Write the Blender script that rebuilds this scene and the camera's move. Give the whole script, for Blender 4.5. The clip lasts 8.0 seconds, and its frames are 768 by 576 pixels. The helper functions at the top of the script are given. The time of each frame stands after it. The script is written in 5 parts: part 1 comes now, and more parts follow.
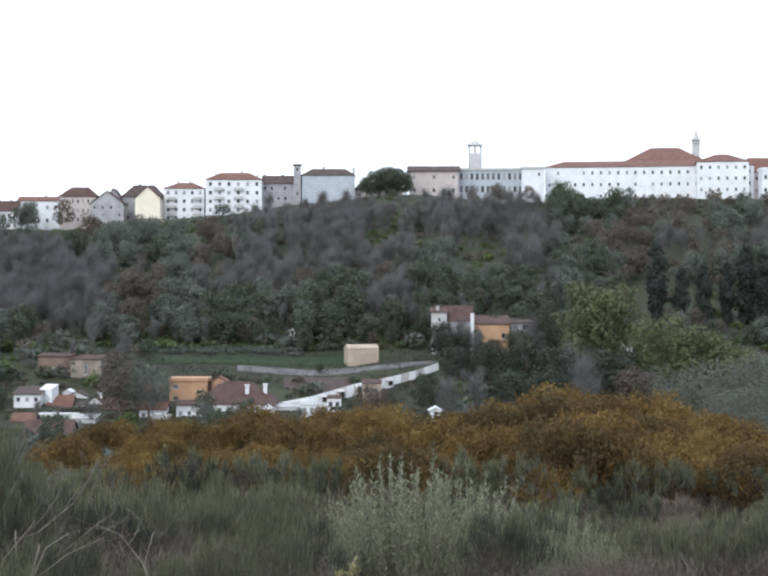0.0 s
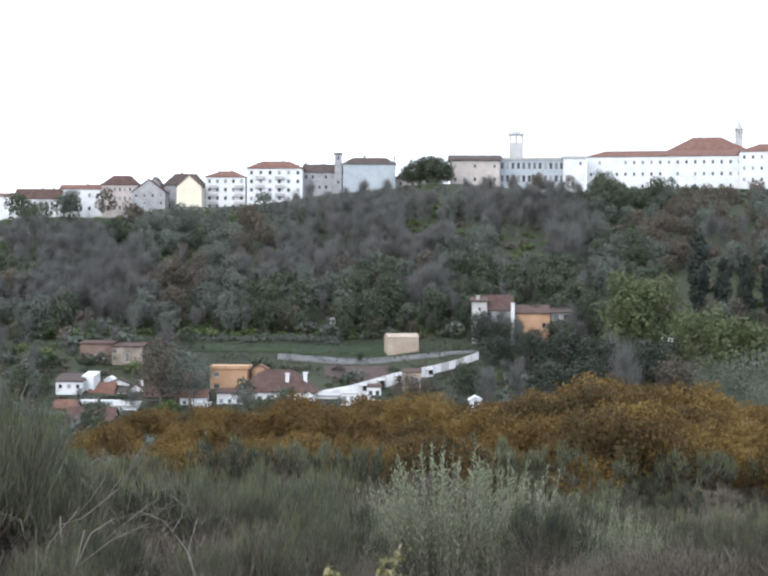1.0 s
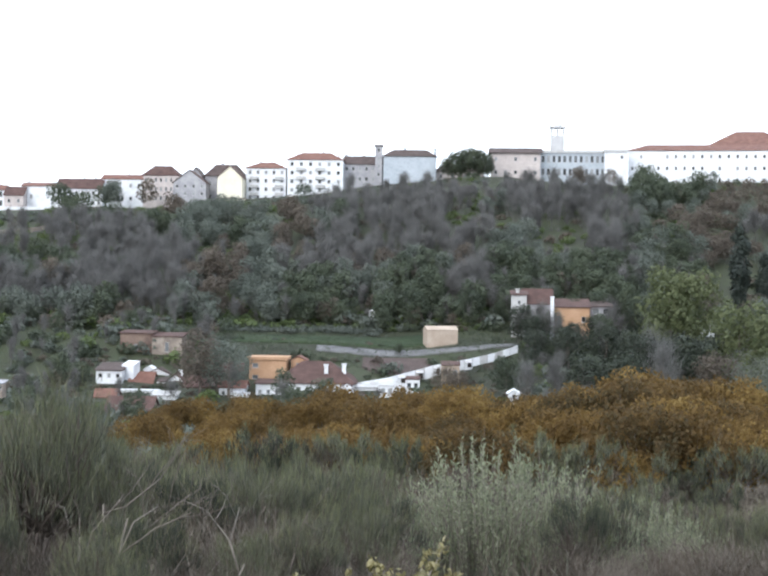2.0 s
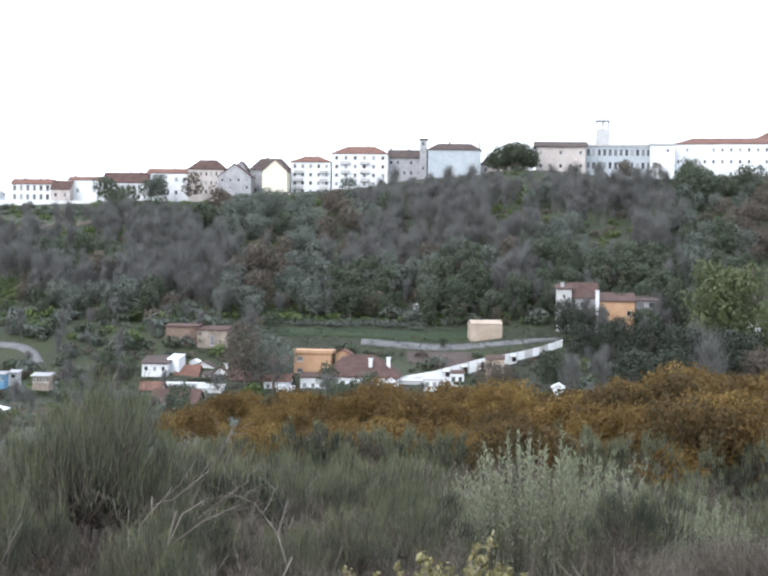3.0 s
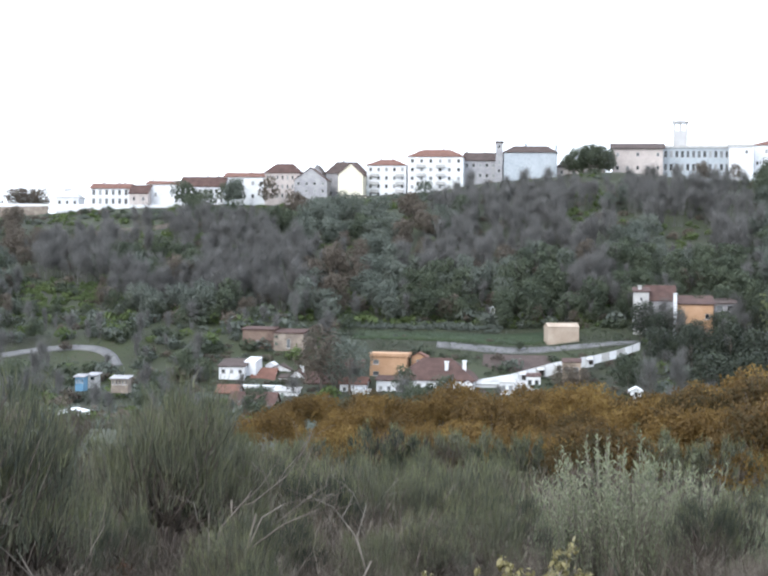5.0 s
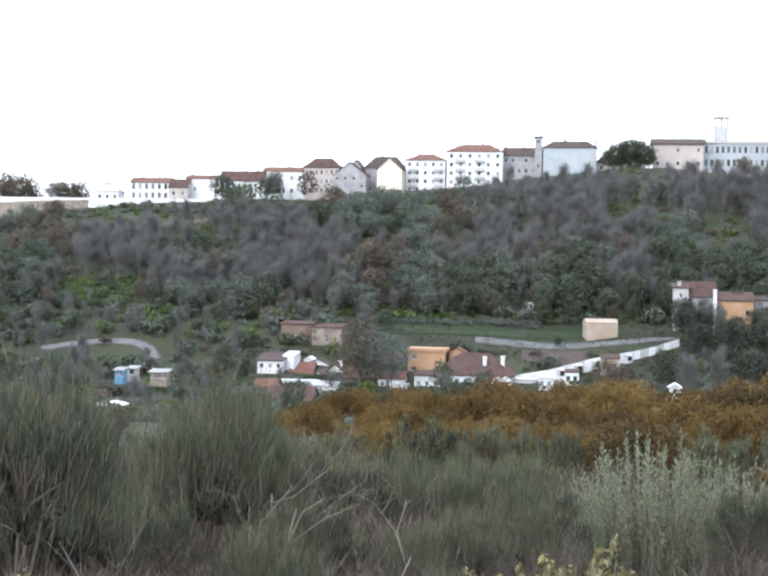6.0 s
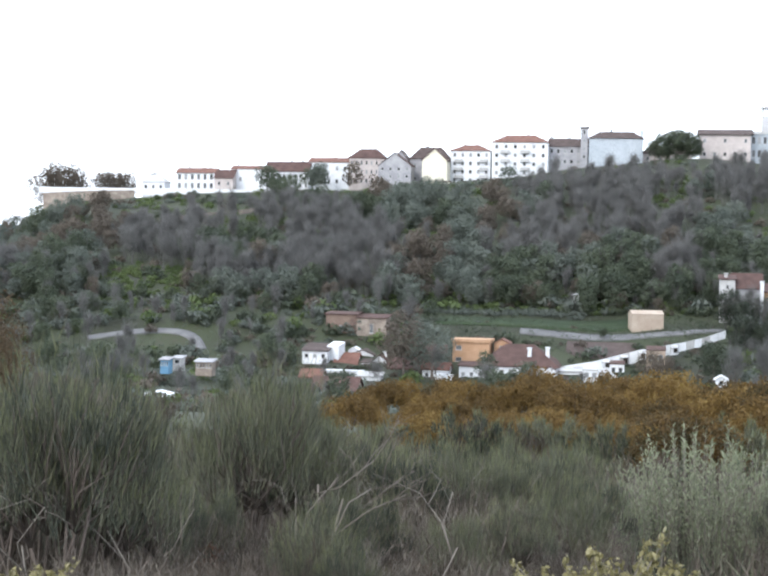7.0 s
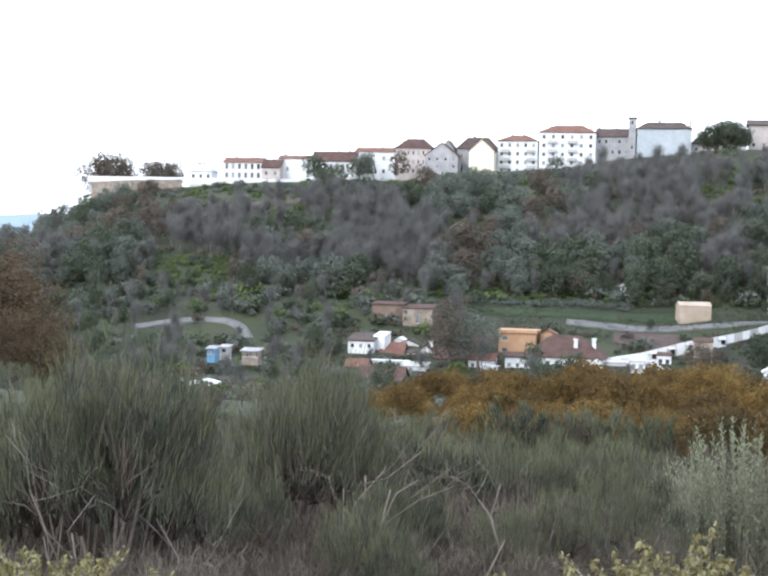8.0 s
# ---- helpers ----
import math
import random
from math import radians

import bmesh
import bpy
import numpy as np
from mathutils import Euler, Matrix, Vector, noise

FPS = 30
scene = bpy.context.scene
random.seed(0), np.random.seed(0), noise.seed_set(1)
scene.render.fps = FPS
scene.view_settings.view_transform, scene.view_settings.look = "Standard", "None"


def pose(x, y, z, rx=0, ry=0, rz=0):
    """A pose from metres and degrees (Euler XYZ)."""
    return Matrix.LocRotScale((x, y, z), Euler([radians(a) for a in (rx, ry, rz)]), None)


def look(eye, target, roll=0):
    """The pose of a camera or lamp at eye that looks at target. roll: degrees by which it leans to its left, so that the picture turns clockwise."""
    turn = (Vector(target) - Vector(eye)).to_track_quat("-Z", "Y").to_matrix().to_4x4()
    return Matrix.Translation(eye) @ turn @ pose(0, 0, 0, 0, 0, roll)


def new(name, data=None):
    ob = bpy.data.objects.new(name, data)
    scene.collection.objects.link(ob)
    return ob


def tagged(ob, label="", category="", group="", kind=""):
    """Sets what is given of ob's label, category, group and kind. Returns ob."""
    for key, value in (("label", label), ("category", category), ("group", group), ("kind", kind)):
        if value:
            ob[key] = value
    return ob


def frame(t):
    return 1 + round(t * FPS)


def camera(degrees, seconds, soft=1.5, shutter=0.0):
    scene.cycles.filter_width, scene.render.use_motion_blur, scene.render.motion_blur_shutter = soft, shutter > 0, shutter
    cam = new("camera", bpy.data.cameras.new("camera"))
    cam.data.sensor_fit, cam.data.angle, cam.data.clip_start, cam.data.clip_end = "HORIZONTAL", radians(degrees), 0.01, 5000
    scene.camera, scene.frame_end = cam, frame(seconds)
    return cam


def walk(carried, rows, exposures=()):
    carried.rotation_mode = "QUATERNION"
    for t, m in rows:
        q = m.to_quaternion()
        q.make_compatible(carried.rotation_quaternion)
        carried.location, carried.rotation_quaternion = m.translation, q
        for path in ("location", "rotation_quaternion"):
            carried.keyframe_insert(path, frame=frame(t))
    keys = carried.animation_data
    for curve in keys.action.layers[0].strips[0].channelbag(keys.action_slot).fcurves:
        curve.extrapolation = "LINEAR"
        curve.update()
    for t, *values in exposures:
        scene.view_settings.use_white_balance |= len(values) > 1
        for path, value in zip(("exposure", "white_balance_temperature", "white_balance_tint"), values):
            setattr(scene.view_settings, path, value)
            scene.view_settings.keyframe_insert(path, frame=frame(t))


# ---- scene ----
# A long lens on a terrace, panning left over a scrubby valley to a town on a wooded ridge.
cam = camera(27.53, 8.0, soft=2.4)
EYE = 1.6
# seconds, x, z (the hand's drift), yaw to the left, pitch, roll
ROWS = [
    (0.0, 0.000, 0.006, 0.000, 0.000, 0.000),
    (0.5, -0.013, 0.004, 0.673, -0.195, -0.140),
    (1.0, -0.024, 0.003, 1.472, -0.405, -0.243),
    (1.5, -0.039, 0.002, 2.187, -0.534, -0.573),
    (3.0, -0.077, 0.000, 4.525, -0.950, -0.791),
    (3.5, -0.083, 0.004, 5.415, -0.893, -0.875),
    (4.0, -0.087, 0.006, 6.175, -0.849, -0.869),
    (4.5, -0.090, 0.007, 6.730, -0.834, -0.702),
    (6.0, -0.116, 0.013, 8.695, -1.082, -0.911),
    (6.5, -0.126, 0.014, 9.517, -1.246, -0.981),
    (7.0, -0.131, 0.015, 10.322, -1.450, -1.043),
    (7.5, -0.140, 0.019, 11.251, -1.622, -1.161),
    (8.0, -0.149, 0.021, 12.001, -1.848, -1.280),
]
walk(cam, [(t, pose(x, 0, EYE + z, 90 + pitch, 0, yaw) @ pose(0, 0, 0, 0, 0, -roll)) for t, x, z, yaw, pitch, roll in ROWS],
     exposures=[(0.0, 0.3), (1.0, 0.54), (1.5, 0.64), (3.0, 0.76), (8.0, 0.8)])

# ---- light: an overcast late-autumn sky ----
SUN_UP, SUN_TURN = radians(32), radians(205)
world = bpy.data.worlds.new("sky")
scene.world = world
world.use_nodes = True
sky = world.node_tree.nodes.new("ShaderNodeTexSky")
sky.sky_type, sky.sun_disc = "NISHITA", False
sky.sun_elevation, sky.sun_rotation = SUN_UP, SUN_TURN
sky.air_density, sky.dust_density, sky.ozone_density = 1.0, 1.5, 1.0
clouds = world.node_tree.nodes.new("ShaderNodeMix")  # an even layer of cloud over the sky
clouds.data_type = "RGBA"
clouds.inputs[0].default_value = 0.8
clouds.inputs[7].default_value = (13.3, 14.6, 16.6, 1)
world.node_tree.nodes["Background"].inputs["Strength"].default_value = 0.105
world.node_tree.links.new(sky.outputs["Color"], clouds.inputs[6])
world.node_tree.links.new(clouds.outputs[2], world.node_tree.nodes["Background"].inputs["Color"])
sun = new("sun", bpy.data.lights.new("sun", "SUN"))
sun.data.energy, sun.data.angle, sun.data.color = 1.1, radians(30), (1.0, 0.96, 0.9)
sun.matrix_world = look((math.sin(SUN_TURN) * math.cos(SUN_UP) * 100, math.cos(SUN_TURN) * math.cos(SUN_UP) * 100, math.sin(SUN_UP) * 100), (0, 0, 0))


# ---- materials ----
def material(name, colours, rough=0.8, scale=1.0, fine=8.0, island=0.0, bump=0.0, metal=0.0, gloss=0.3, lines=0.0, piece=0.0, thin=0.0):
    """A surface of several colours: broad patches of size 1/scale metres, finer grain, and variation from leaf to leaf or piece to piece."""
    m = bpy.data.materials.new(name)
    m.use_nodes = True
    n, l = m.node_tree.nodes, m.node_tree.links
    b = n["Principled BSDF"]
    b.inputs["Roughness"].default_value, b.inputs["Metallic"].default_value = rough, metal
    b.inputs["Specular IOR Level"].default_value = gloss
    geo = n.new("ShaderNodeNewGeometry")
    info = n.new("ShaderNodeObjectInfo")
    broad, grain = n.new("ShaderNodeTexNoise"), n.new("ShaderNodeTexNoise")
    broad.inputs["Scale"].default_value, grain.inputs["Scale"].default_value = scale, scale * fine
    broad.inputs["Detail"].default_value, grain.inputs["Detail"].default_value = 3, 4
    for tex in (broad, grain):
        l.new(geo.outputs["Position"], tex.inputs["Vector"])
    def mixed(a, wa, c, wc):
        s = n.new("ShaderNodeMath")
        s.operation = "MULTIPLY"
        l.new(c, s.inputs[0])
        s.inputs[1].default_value = wc
        r = n.new("ShaderNodeMath")
        r.operation = "MULTIPLY_ADD"
        l.new(a, r.inputs[0])
        r.inputs[1].default_value = wa
        l.new(s.outputs[0], r.inputs[2])
        return r.outputs[0]
    left = 1 - island - piece
    v = mixed(broad.outputs["Fac"], 0.6 * left, grain.outputs["Fac"], 0.4 * left)
    if island:
        v = mixed(v, 1.0, geo.outputs["Random Per Island"], island)
    if piece:
        v = mixed(v, 1.0, info.outputs["Random"], piece)
    ramp = n.new("ShaderNodeValToRGB")
    ramp.color_ramp.elements[0].position, ramp.color_ramp.elements[1].position = 0.28, 0.72
    for i, c in enumerate(colours[1:-1]):
        e = ramp.color_ramp.elements.new(0.28 + 0.44 * (i + 1) / (len(colours) - 1))
    for e, c in zip(ramp.color_ramp.elements, colours):
        e.color = (*c, 1)
    l.new(v, ramp.inputs["Fac"])
    l.new(ramp.outputs["Color"], b.inputs["Base Color"])
    if thin:  # daylight passes through leaves and fine twigs
        glow, both = n.new("ShaderNodeBsdfTranslucent"), n.new("ShaderNodeMixShader")
        both.inputs[0].default_value = thin
        l.new(ramp.outputs["Color"], glow.inputs["Color"])
        l.new(b.outputs[0], both.inputs[1])
        l.new(glow.outputs[0], both.inputs[2])
        l.new(both.outputs[0], n["Material Output"].inputs["Surface"])
    if bump or lines:
        bp = n.new("ShaderNodeBump")
        bp.inputs["Strength"].default_value = max(bump, 0.4 if lines else 0)
        bp.inputs["Distance"].default_value = 0.05
        if lines:
            wave = n.new("ShaderNodeTexWave")
            wave.inputs["Scale"].default_value = lines
            wave.inputs["Distortion"].default_value = 0.6
            tc = n.new("ShaderNodeTexCoord")
            l.new(tc.outputs["Object"], wave.inputs["Vector"])
            l.new(wave.outputs["Fac"], bp.inputs["Height"])
        else:
            l.new(grain.outputs["Fac"], bp.inputs["Height"])
        l.new(bp.outputs["Normal"], b.inputs["Normal"])
    return m


WHITE = material("white_render", [(0.52, 0.54, 0.57), (0.66, 0.68, 0.71), (0.74, 0.75, 0.77)], scale=0.35, fine=5, bump=0.1)
PALE = material("pale_blue_render", [(0.28, 0.32, 0.36), (0.37, 0.41, 0.45), (0.44, 0.48, 0.52)], scale=0.15, bump=0.1)
GREY_WALL = material("weathered_grey_render", [(0.2, 0.2, 0.22), (0.32, 0.32, 0.34), (0.42, 0.42, 0.43)], scale=0.4, bump=0.2)
CREAM = material("cream_render", [(0.6, 0.56, 0.44), (0.7, 0.66, 0.54), (0.75, 0.72, 0.62)], scale=0.3, bump=0.1)
PINK = material("faded_pink_render", [(0.36, 0.32, 0.31), (0.46, 0.415, 0.4), (0.56, 0.51, 0.49)], scale=0.4, bump=0.1)
OCHRE = material("ochre_render", [(0.34, 0.2, 0.115), (0.42, 0.26, 0.16), (0.5, 0.33, 0.22)], scale=0.4, bump=0.1)
PEACH = material("peach_render", [(0.3, 0.235, 0.19), (0.38, 0.31, 0.25), (0.46, 0.39, 0.33)], scale=0.4, bump=0.1)
STONE = material("old_stone_wall", [(0.12, 0.1, 0.09), (0.24, 0.2, 0.17), (0.4, 0.36, 0.31)], scale=0.5, bump=0.5)
BROWN_WALL = material("earth_brown_wall", [(0.1, 0.07, 0.06), (0.17, 0.12, 0.1), (0.25, 0.19, 0.15)], scale=0.4, bump=0.4)
TILE = material("terracotta_tiles", [(0.1, 0.05, 0.04), (0.155, 0.078, 0.06), (0.22, 0.115, 0.09)], scale=0.5, lines=3.0)
OLD_TILE = material("old_brown_tiles", [(0.045, 0.027, 0.024), (0.08, 0.046, 0.04), (0.125, 0.076, 0.066)], scale=0.5, lines=3.0)
DARK_TILE = material("dark_mossy_tiles", [(0.04, 0.03, 0.03), (0.075, 0.055, 0.05), (0.11, 0.085, 0.08)], scale=0.5, lines=3.0)
CONCRETE = material("light_concrete", [(0.3, 0.3, 0.3), (0.42, 0.42, 0.42), (0.52, 0.52, 0.52)], scale=0.5, bump=0.2)
ASPHALT = material("worn_asphalt", [(0.09, 0.09, 0.095), (0.13, 0.13, 0.135), (0.18, 0.18, 0.18)], scale=0.3, bump=0.2)
GLASS = material("window_glass", [(0.02, 0.022, 0.025), (0.05, 0.055, 0.06), (0.13, 0.14, 0.15), (0.28, 0.29, 0.3)], rough=0.15, gloss=0.5, piece=0.7)
FRAME = material("painted_window_frame", [(0.35, 0.36, 0.37), (0.5, 0.5, 0.5)], scale=1.0)
OPENING_SHADE = material("dark_opening_shade", [(0.018, 0.014, 0.012), (0.03, 0.024, 0.02), (0.05, 0.042, 0.036)], scale=2.0, rough=0.7, bump=0.2)
METAL = material("galvanised_steel", [(0.3, 0.31, 0.32), (0.4, 0.41, 0.42)], rough=0.5, metal=0.8)
BLUE = material("blue_painted_sheet", [(0.09, 0.21, 0.34), (0.15, 0.3, 0.44)], scale=0.6, rough=0.5)
BARK = material("grey_brown_bark", [(0.085, 0.07, 0.06), (0.14, 0.118, 0.102), (0.21, 0.185, 0.165)], scale=2.0, bump=0.4)
BROOM_BARK = material("dark_broom_bark", [(0.046, 0.036, 0.03), (0.08, 0.064, 0.054), (0.125, 0.104, 0.09)], scale=4.0, bump=0.3)
PALE_BARK = material("weathered_dead_wood", [(0.11, 0.095, 0.082), (0.18, 0.16, 0.14), (0.27, 0.245, 0.215)], scale=6.0, bump=0.3)
EARTH = material("scrub_earth", [(0.016, 0.019, 0.012), (0.03, 0.033, 0.02), (0.038, 0.048, 0.023), (0.05, 0.044, 0.032)], scale=0.05, fine=14, bump=0.6)
GRASS = material("meadow_grass", [(0.014, 0.028, 0.011), (0.023, 0.041, 0.016), (0.04, 0.055, 0.024)], scale=0.12, fine=12, bump=0.5)
# distance haze is painted as the hills' own colour; the air is clear
HAZE = material("far_hills_haze_colour", [(0.26, 0.35, 0.44), (0.3, 0.39, 0.48)], scale=0.004)
# foliage, each with patches of its own hue
BARE = material("bare_twigs", [(0.104, 0.104, 0.102), (0.148, 0.146, 0.142), (0.2, 0.197, 0.19)], scale=0.12, fine=4, island=0.12, thin=0.4)
GREEN = material("evergreen_leaves", [(0.045, 0.058, 0.045), (0.072, 0.09, 0.06), (0.108, 0.126, 0.08)], scale=0.12, fine=4, island=0.12, rough=0.6, thin=0.4)
GREYGREEN = material("grey_green_leaves", [(0.08, 0.098, 0.086), (0.12, 0.138, 0.118), (0.165, 0.184, 0.154)], scale=0.12, fine=4, island=0.12, rough=0.6, thin=0.4)
BRIGHT = material("fresh_green_leaves", [(0.05, 0.078, 0.03), (0.095, 0.13, 0.048), (0.145, 0.18, 0.07)], scale=0.12, fine=4, island=0.15, rough=0.6, thin=0.4)
RUSSET = material("russet_leaves", [(0.075, 0.064, 0.054), (0.118, 0.1, 0.082), (0.17, 0.145, 0.115)], scale=0.12, fine=4, island=0.15, rough=0.7, thin=0.4)
DARK = material("cypress_leaves", [(0.012, 0.017, 0.015), (0.02, 0.028, 0.023), (0.032, 0.042, 0.032)], scale=0.1, island=0.2, rough=0.7)
ORANGE = material("orange_autumn_leaves", [(0.045, 0.04, 0.019), (0.098, 0.061, 0.022), (0.172, 0.109, 0.034), (0.265, 0.185, 0.064)], scale=0.7, fine=3, island=0.1, piece=0.25, rough=0.7, thin=0.4)
SILVER = material("silvery_leaves", [(0.13, 0.15, 0.092), (0.21, 0.235, 0.15), (0.31, 0.335, 0.23)], scale=0.9, island=0.3, rough=0.6, thin=0.4)
BROOM = material("broom_rods", [(0.028, 0.034, 0.026), (0.052, 0.059, 0.043), (0.09, 0.096, 0.066), (0.15, 0.15, 0.1)], scale=2.5, island=0.4, piece=0.3, rough=0.6, thin=0.2)
DRY = material("dry_brown_twigs", [(0.042, 0.034, 0.026), (0.075, 0.061, 0.048), (0.12, 0.101, 0.081), (0.185, 0.163, 0.136)], scale=1.5, island=0.35, piece=0.35, thin=0.15)
SHOOT = material("young_broom_shoots", [(0.075, 0.085, 0.045), (0.125, 0.135, 0.072), (0.2, 0.195, 0.11)], scale=1.5, island=0.3, piece=0.2, rough=0.6, thin=0.4)
YELLOW = material("yellow_green_leaves", [(0.12, 0.108, 0.048), (0.215, 0.19, 0.085), (0.34, 0.305, 0.17)], scale=2.0, island=0.5, rough=0.5, thin=0.4)
TOWER = material("weathered_white_stone", [(0.36, 0.36, 0.37), (0.46, 0.46, 0.47), (0.54, 0.54, 0.54)], scale=0.5, bump=0.2)
WITHERED = material("withered_leaves", [(0.045, 0.024, 0.017), (0.085, 0.045, 0.03), (0.15, 0.085, 0.055)], scale=3.0, island=0.3, rough=0.8, thin=0.4)
OAK = material("autumn_oak_leaves", [(0.04, 0.031, 0.02), (0.085, 0.06, 0.035), (0.15, 0.105, 0.058)], scale=0.3, fine=4, island=0.15, rough=0.7, thin=0.4)
# darker leaf green: the shade of the dense hollow is put into the colour
SHADED_LEAF = material("shaded_thicket_leaves", [(0.024, 0.032, 0.026), (0.04, 0.05, 0.036), (0.062, 0.072, 0.05)], scale=0.25, fine=4, island=0.15, rough=0.6, thin=0.3)
OLIVE = material("olive_leaves", [(0.075, 0.085, 0.068), (0.12, 0.132, 0.105), (0.175, 0.186, 0.15)], scale=0.5, fine=4, island=0.2, rough=0.6, thin=0.4)
POPLAR = material("dull_green_leaves", [(0.056, 0.071, 0.034), (0.102, 0.12, 0.056), (0.155, 0.172, 0.086)], scale=0.25, fine=4, island=0.2, rough=0.6, thin=0.4)


# ---- helpers of this scene ----
def site(e, u, d):
    """A place d metres ahead of the terrace, e to the right and u above the eye, both in 3200ths of the distance."""
    return Vector((e * d / 3200, d, EYE + u * d / 3200))


def mesh_of(name, verts, faces, mat, smooth=False):
    me = bpy.data.meshes.new(name)
    me.from_pydata(verts if isinstance(verts, list) else verts.tolist(), [], faces if isinstance(faces, list) else faces.tolist())
    me.materials.append(mat)
    if smooth:
        me.shade_smooth()
    return me


def part(name, me, parent, label="", m=None):
    ob = new(name, me)
    ob.parent = parent
    if m is not None:
        ob.matrix_basis = m
    return tagged(ob, label)


def thing(name, m, label, category, group="", kind=""):
    ob = new(name)
    ob.empty_display_size = 0.2
    ob.matrix_basis = m
    return tagged(ob, label, category, group, kind)


class Shape:
    """Gathers boxes, tubes and polygons into one mesh."""

    def __init__(self):
        self.v, self.f = [], []

    def poly(self, pts):
        i = len(self.v)
        self.v += [tuple(p) for p in pts]
        self.f.append(list(range(i, i + len(pts))))

    def solid(self, low, high):
        """Closes a shell between two rings of points."""
        i, n = len(self.v), len(low)
        self.v += [tuple(p) for p in low] + [tuple(p) for p in high]
        self.f.append([i + k for k in reversed(range(n))])
        self.f.append([i + n + k for k in range(n)])
        for k in range(n):
            q = (k + 1) % n
            self.f.append([i + k, i + q, i + n + q, i + n + k])

    def box(self, x0, x1, y0, y1, z0, z1):
        self.solid([(x0, y0, z0), (x1, y0, z0), (x1, y1, z0), (x0, y1, z0)], [(x0, y0, z1), (x1, y0, z1), (x1, y1, z1), (x0, y1, z1)])

    def tube(self, pts, radii, sides=5):
        pts = [Vector(p) for p in pts]
        i, n = len(self.v), len(pts)
        for k, p in enumerate(pts):
            d = (pts[min(k + 1, n - 1)] - pts[max(k - 1, 0)]).normalized()
            a = d.orthogonal().normalized()
            b = d.cross(a)
            for s in range(sides):
                w = 2 * math.pi * s / sides
                self.v.append(tuple(p + (a * math.cos(w) + b * math.sin(w)) * radii[k]))
        for k in range(n - 1):
            for s in range(sides):
                q = (s + 1) % sides
                self.f.append([i + k * sides + s, i + k * sides + q, i + (k + 1) * sides + q, i + (k + 1) * sides + s])
        self.f.append([i + s for s in reversed(range(sides))])
        self.f.append([i + (n - 1) * sides + s for s in range(sides)])

    def mesh(self, name, mat, smooth=False):
        return mesh_of(name, self.v, self.f, mat, smooth)


# ---- the ground ----
PROFILE_Y = [-400, -30, 0, 7, 14, 22, 45, 56, 70, 84, 110, 200, 300, 350, 375, 395, 410, 425, 440, 480, 530, 575, 592]
PROFILE_Z = [2, 0.3, 0, -0.55, -1.5, -3.0, -5.8, -6.4, -6.7, -7.6, -13, -26, -31, -31, -29.5, -24, -19, -17, -12.5]
RIDGE_E = [-2400, -1800, -1640, -1547, -1455, -1340, -1260, -1040, -840, -650, -450, -330, -150, 0, 330, 650, 900, 2000]
RIDGE_U = [-150, -130, -80, -42, -2, 60, 90, 106, 112, 124, 136, 150, 172, 188, 176, 184, 186, 170]


def ground_z(x, y):
    e = x / max(y, 300) * 3200
    crest = EYE + np.interp(e, RIDGE_E, RIDGE_U) * 592 / 3200
    if y <= 440:
        z = np.interp(y, PROFILE_Y[:len(PROFILE_Z)], PROFILE_Z)
    else:
        t = min((y - 440) / 152, 1)
        z = -12.5 + (crest + 12.5) * (t ** 0.9)
    if y > 660:
        z = z + (-30 - z) * min((y - 660) / 500, 1)
    rough = min(max(y - 20, 0) / 150, 1)
    z += rough * 1.6 * noise.noise((x * 0.03, y * 0.03, 0)) + 0.12 * noise.noise((x * 0.4, y * 0.4, 3))
    return float(z)


def make_ground():
    ys = np.concatenate([np.arange(-60, 30, 1.5), np.arange(30, 120, 4), np.arange(120, 340, 9), np.arange(340, 620, 4), np.arange(620, 1200, 40), np.arange(1200, 4800, 300)])
    ss = np.linspace(-1, 1, 181)
    verts, faces = [], []
    for y in ys:
        half = 60 + max(y, 0) * 0.75
        for s in ss:
            x = s * half + (-0.12 * max(y, 0))
            verts.append((x, y, ground_z(x, y)))
    n = len(ss)
    for r in range(len(ys) - 1):
        for c in range(n - 1):
            faces.append((r * n + c, r * n + c + 1, (r + 1) * n + c + 1, (r + 1) * n + c))
    ob = new("ground", mesh_of("ground", verts, faces, EARTH, True))
    tagged(ob, "scrubby valley ground rising to a steep ridge", "ground", kind="structure")


make_ground()


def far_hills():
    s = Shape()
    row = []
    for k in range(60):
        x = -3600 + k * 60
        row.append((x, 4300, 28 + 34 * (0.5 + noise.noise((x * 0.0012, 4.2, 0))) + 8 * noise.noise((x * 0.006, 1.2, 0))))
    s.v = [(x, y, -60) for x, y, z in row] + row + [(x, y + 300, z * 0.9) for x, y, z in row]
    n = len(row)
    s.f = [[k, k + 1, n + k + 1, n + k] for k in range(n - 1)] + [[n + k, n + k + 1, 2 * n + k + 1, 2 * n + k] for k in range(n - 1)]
    tagged(new("backdrop", s.mesh("backdrop", HAZE, True)), "far hills on the horizon, coloured pale blue for haze", "hills", kind="structure")


far_hills()


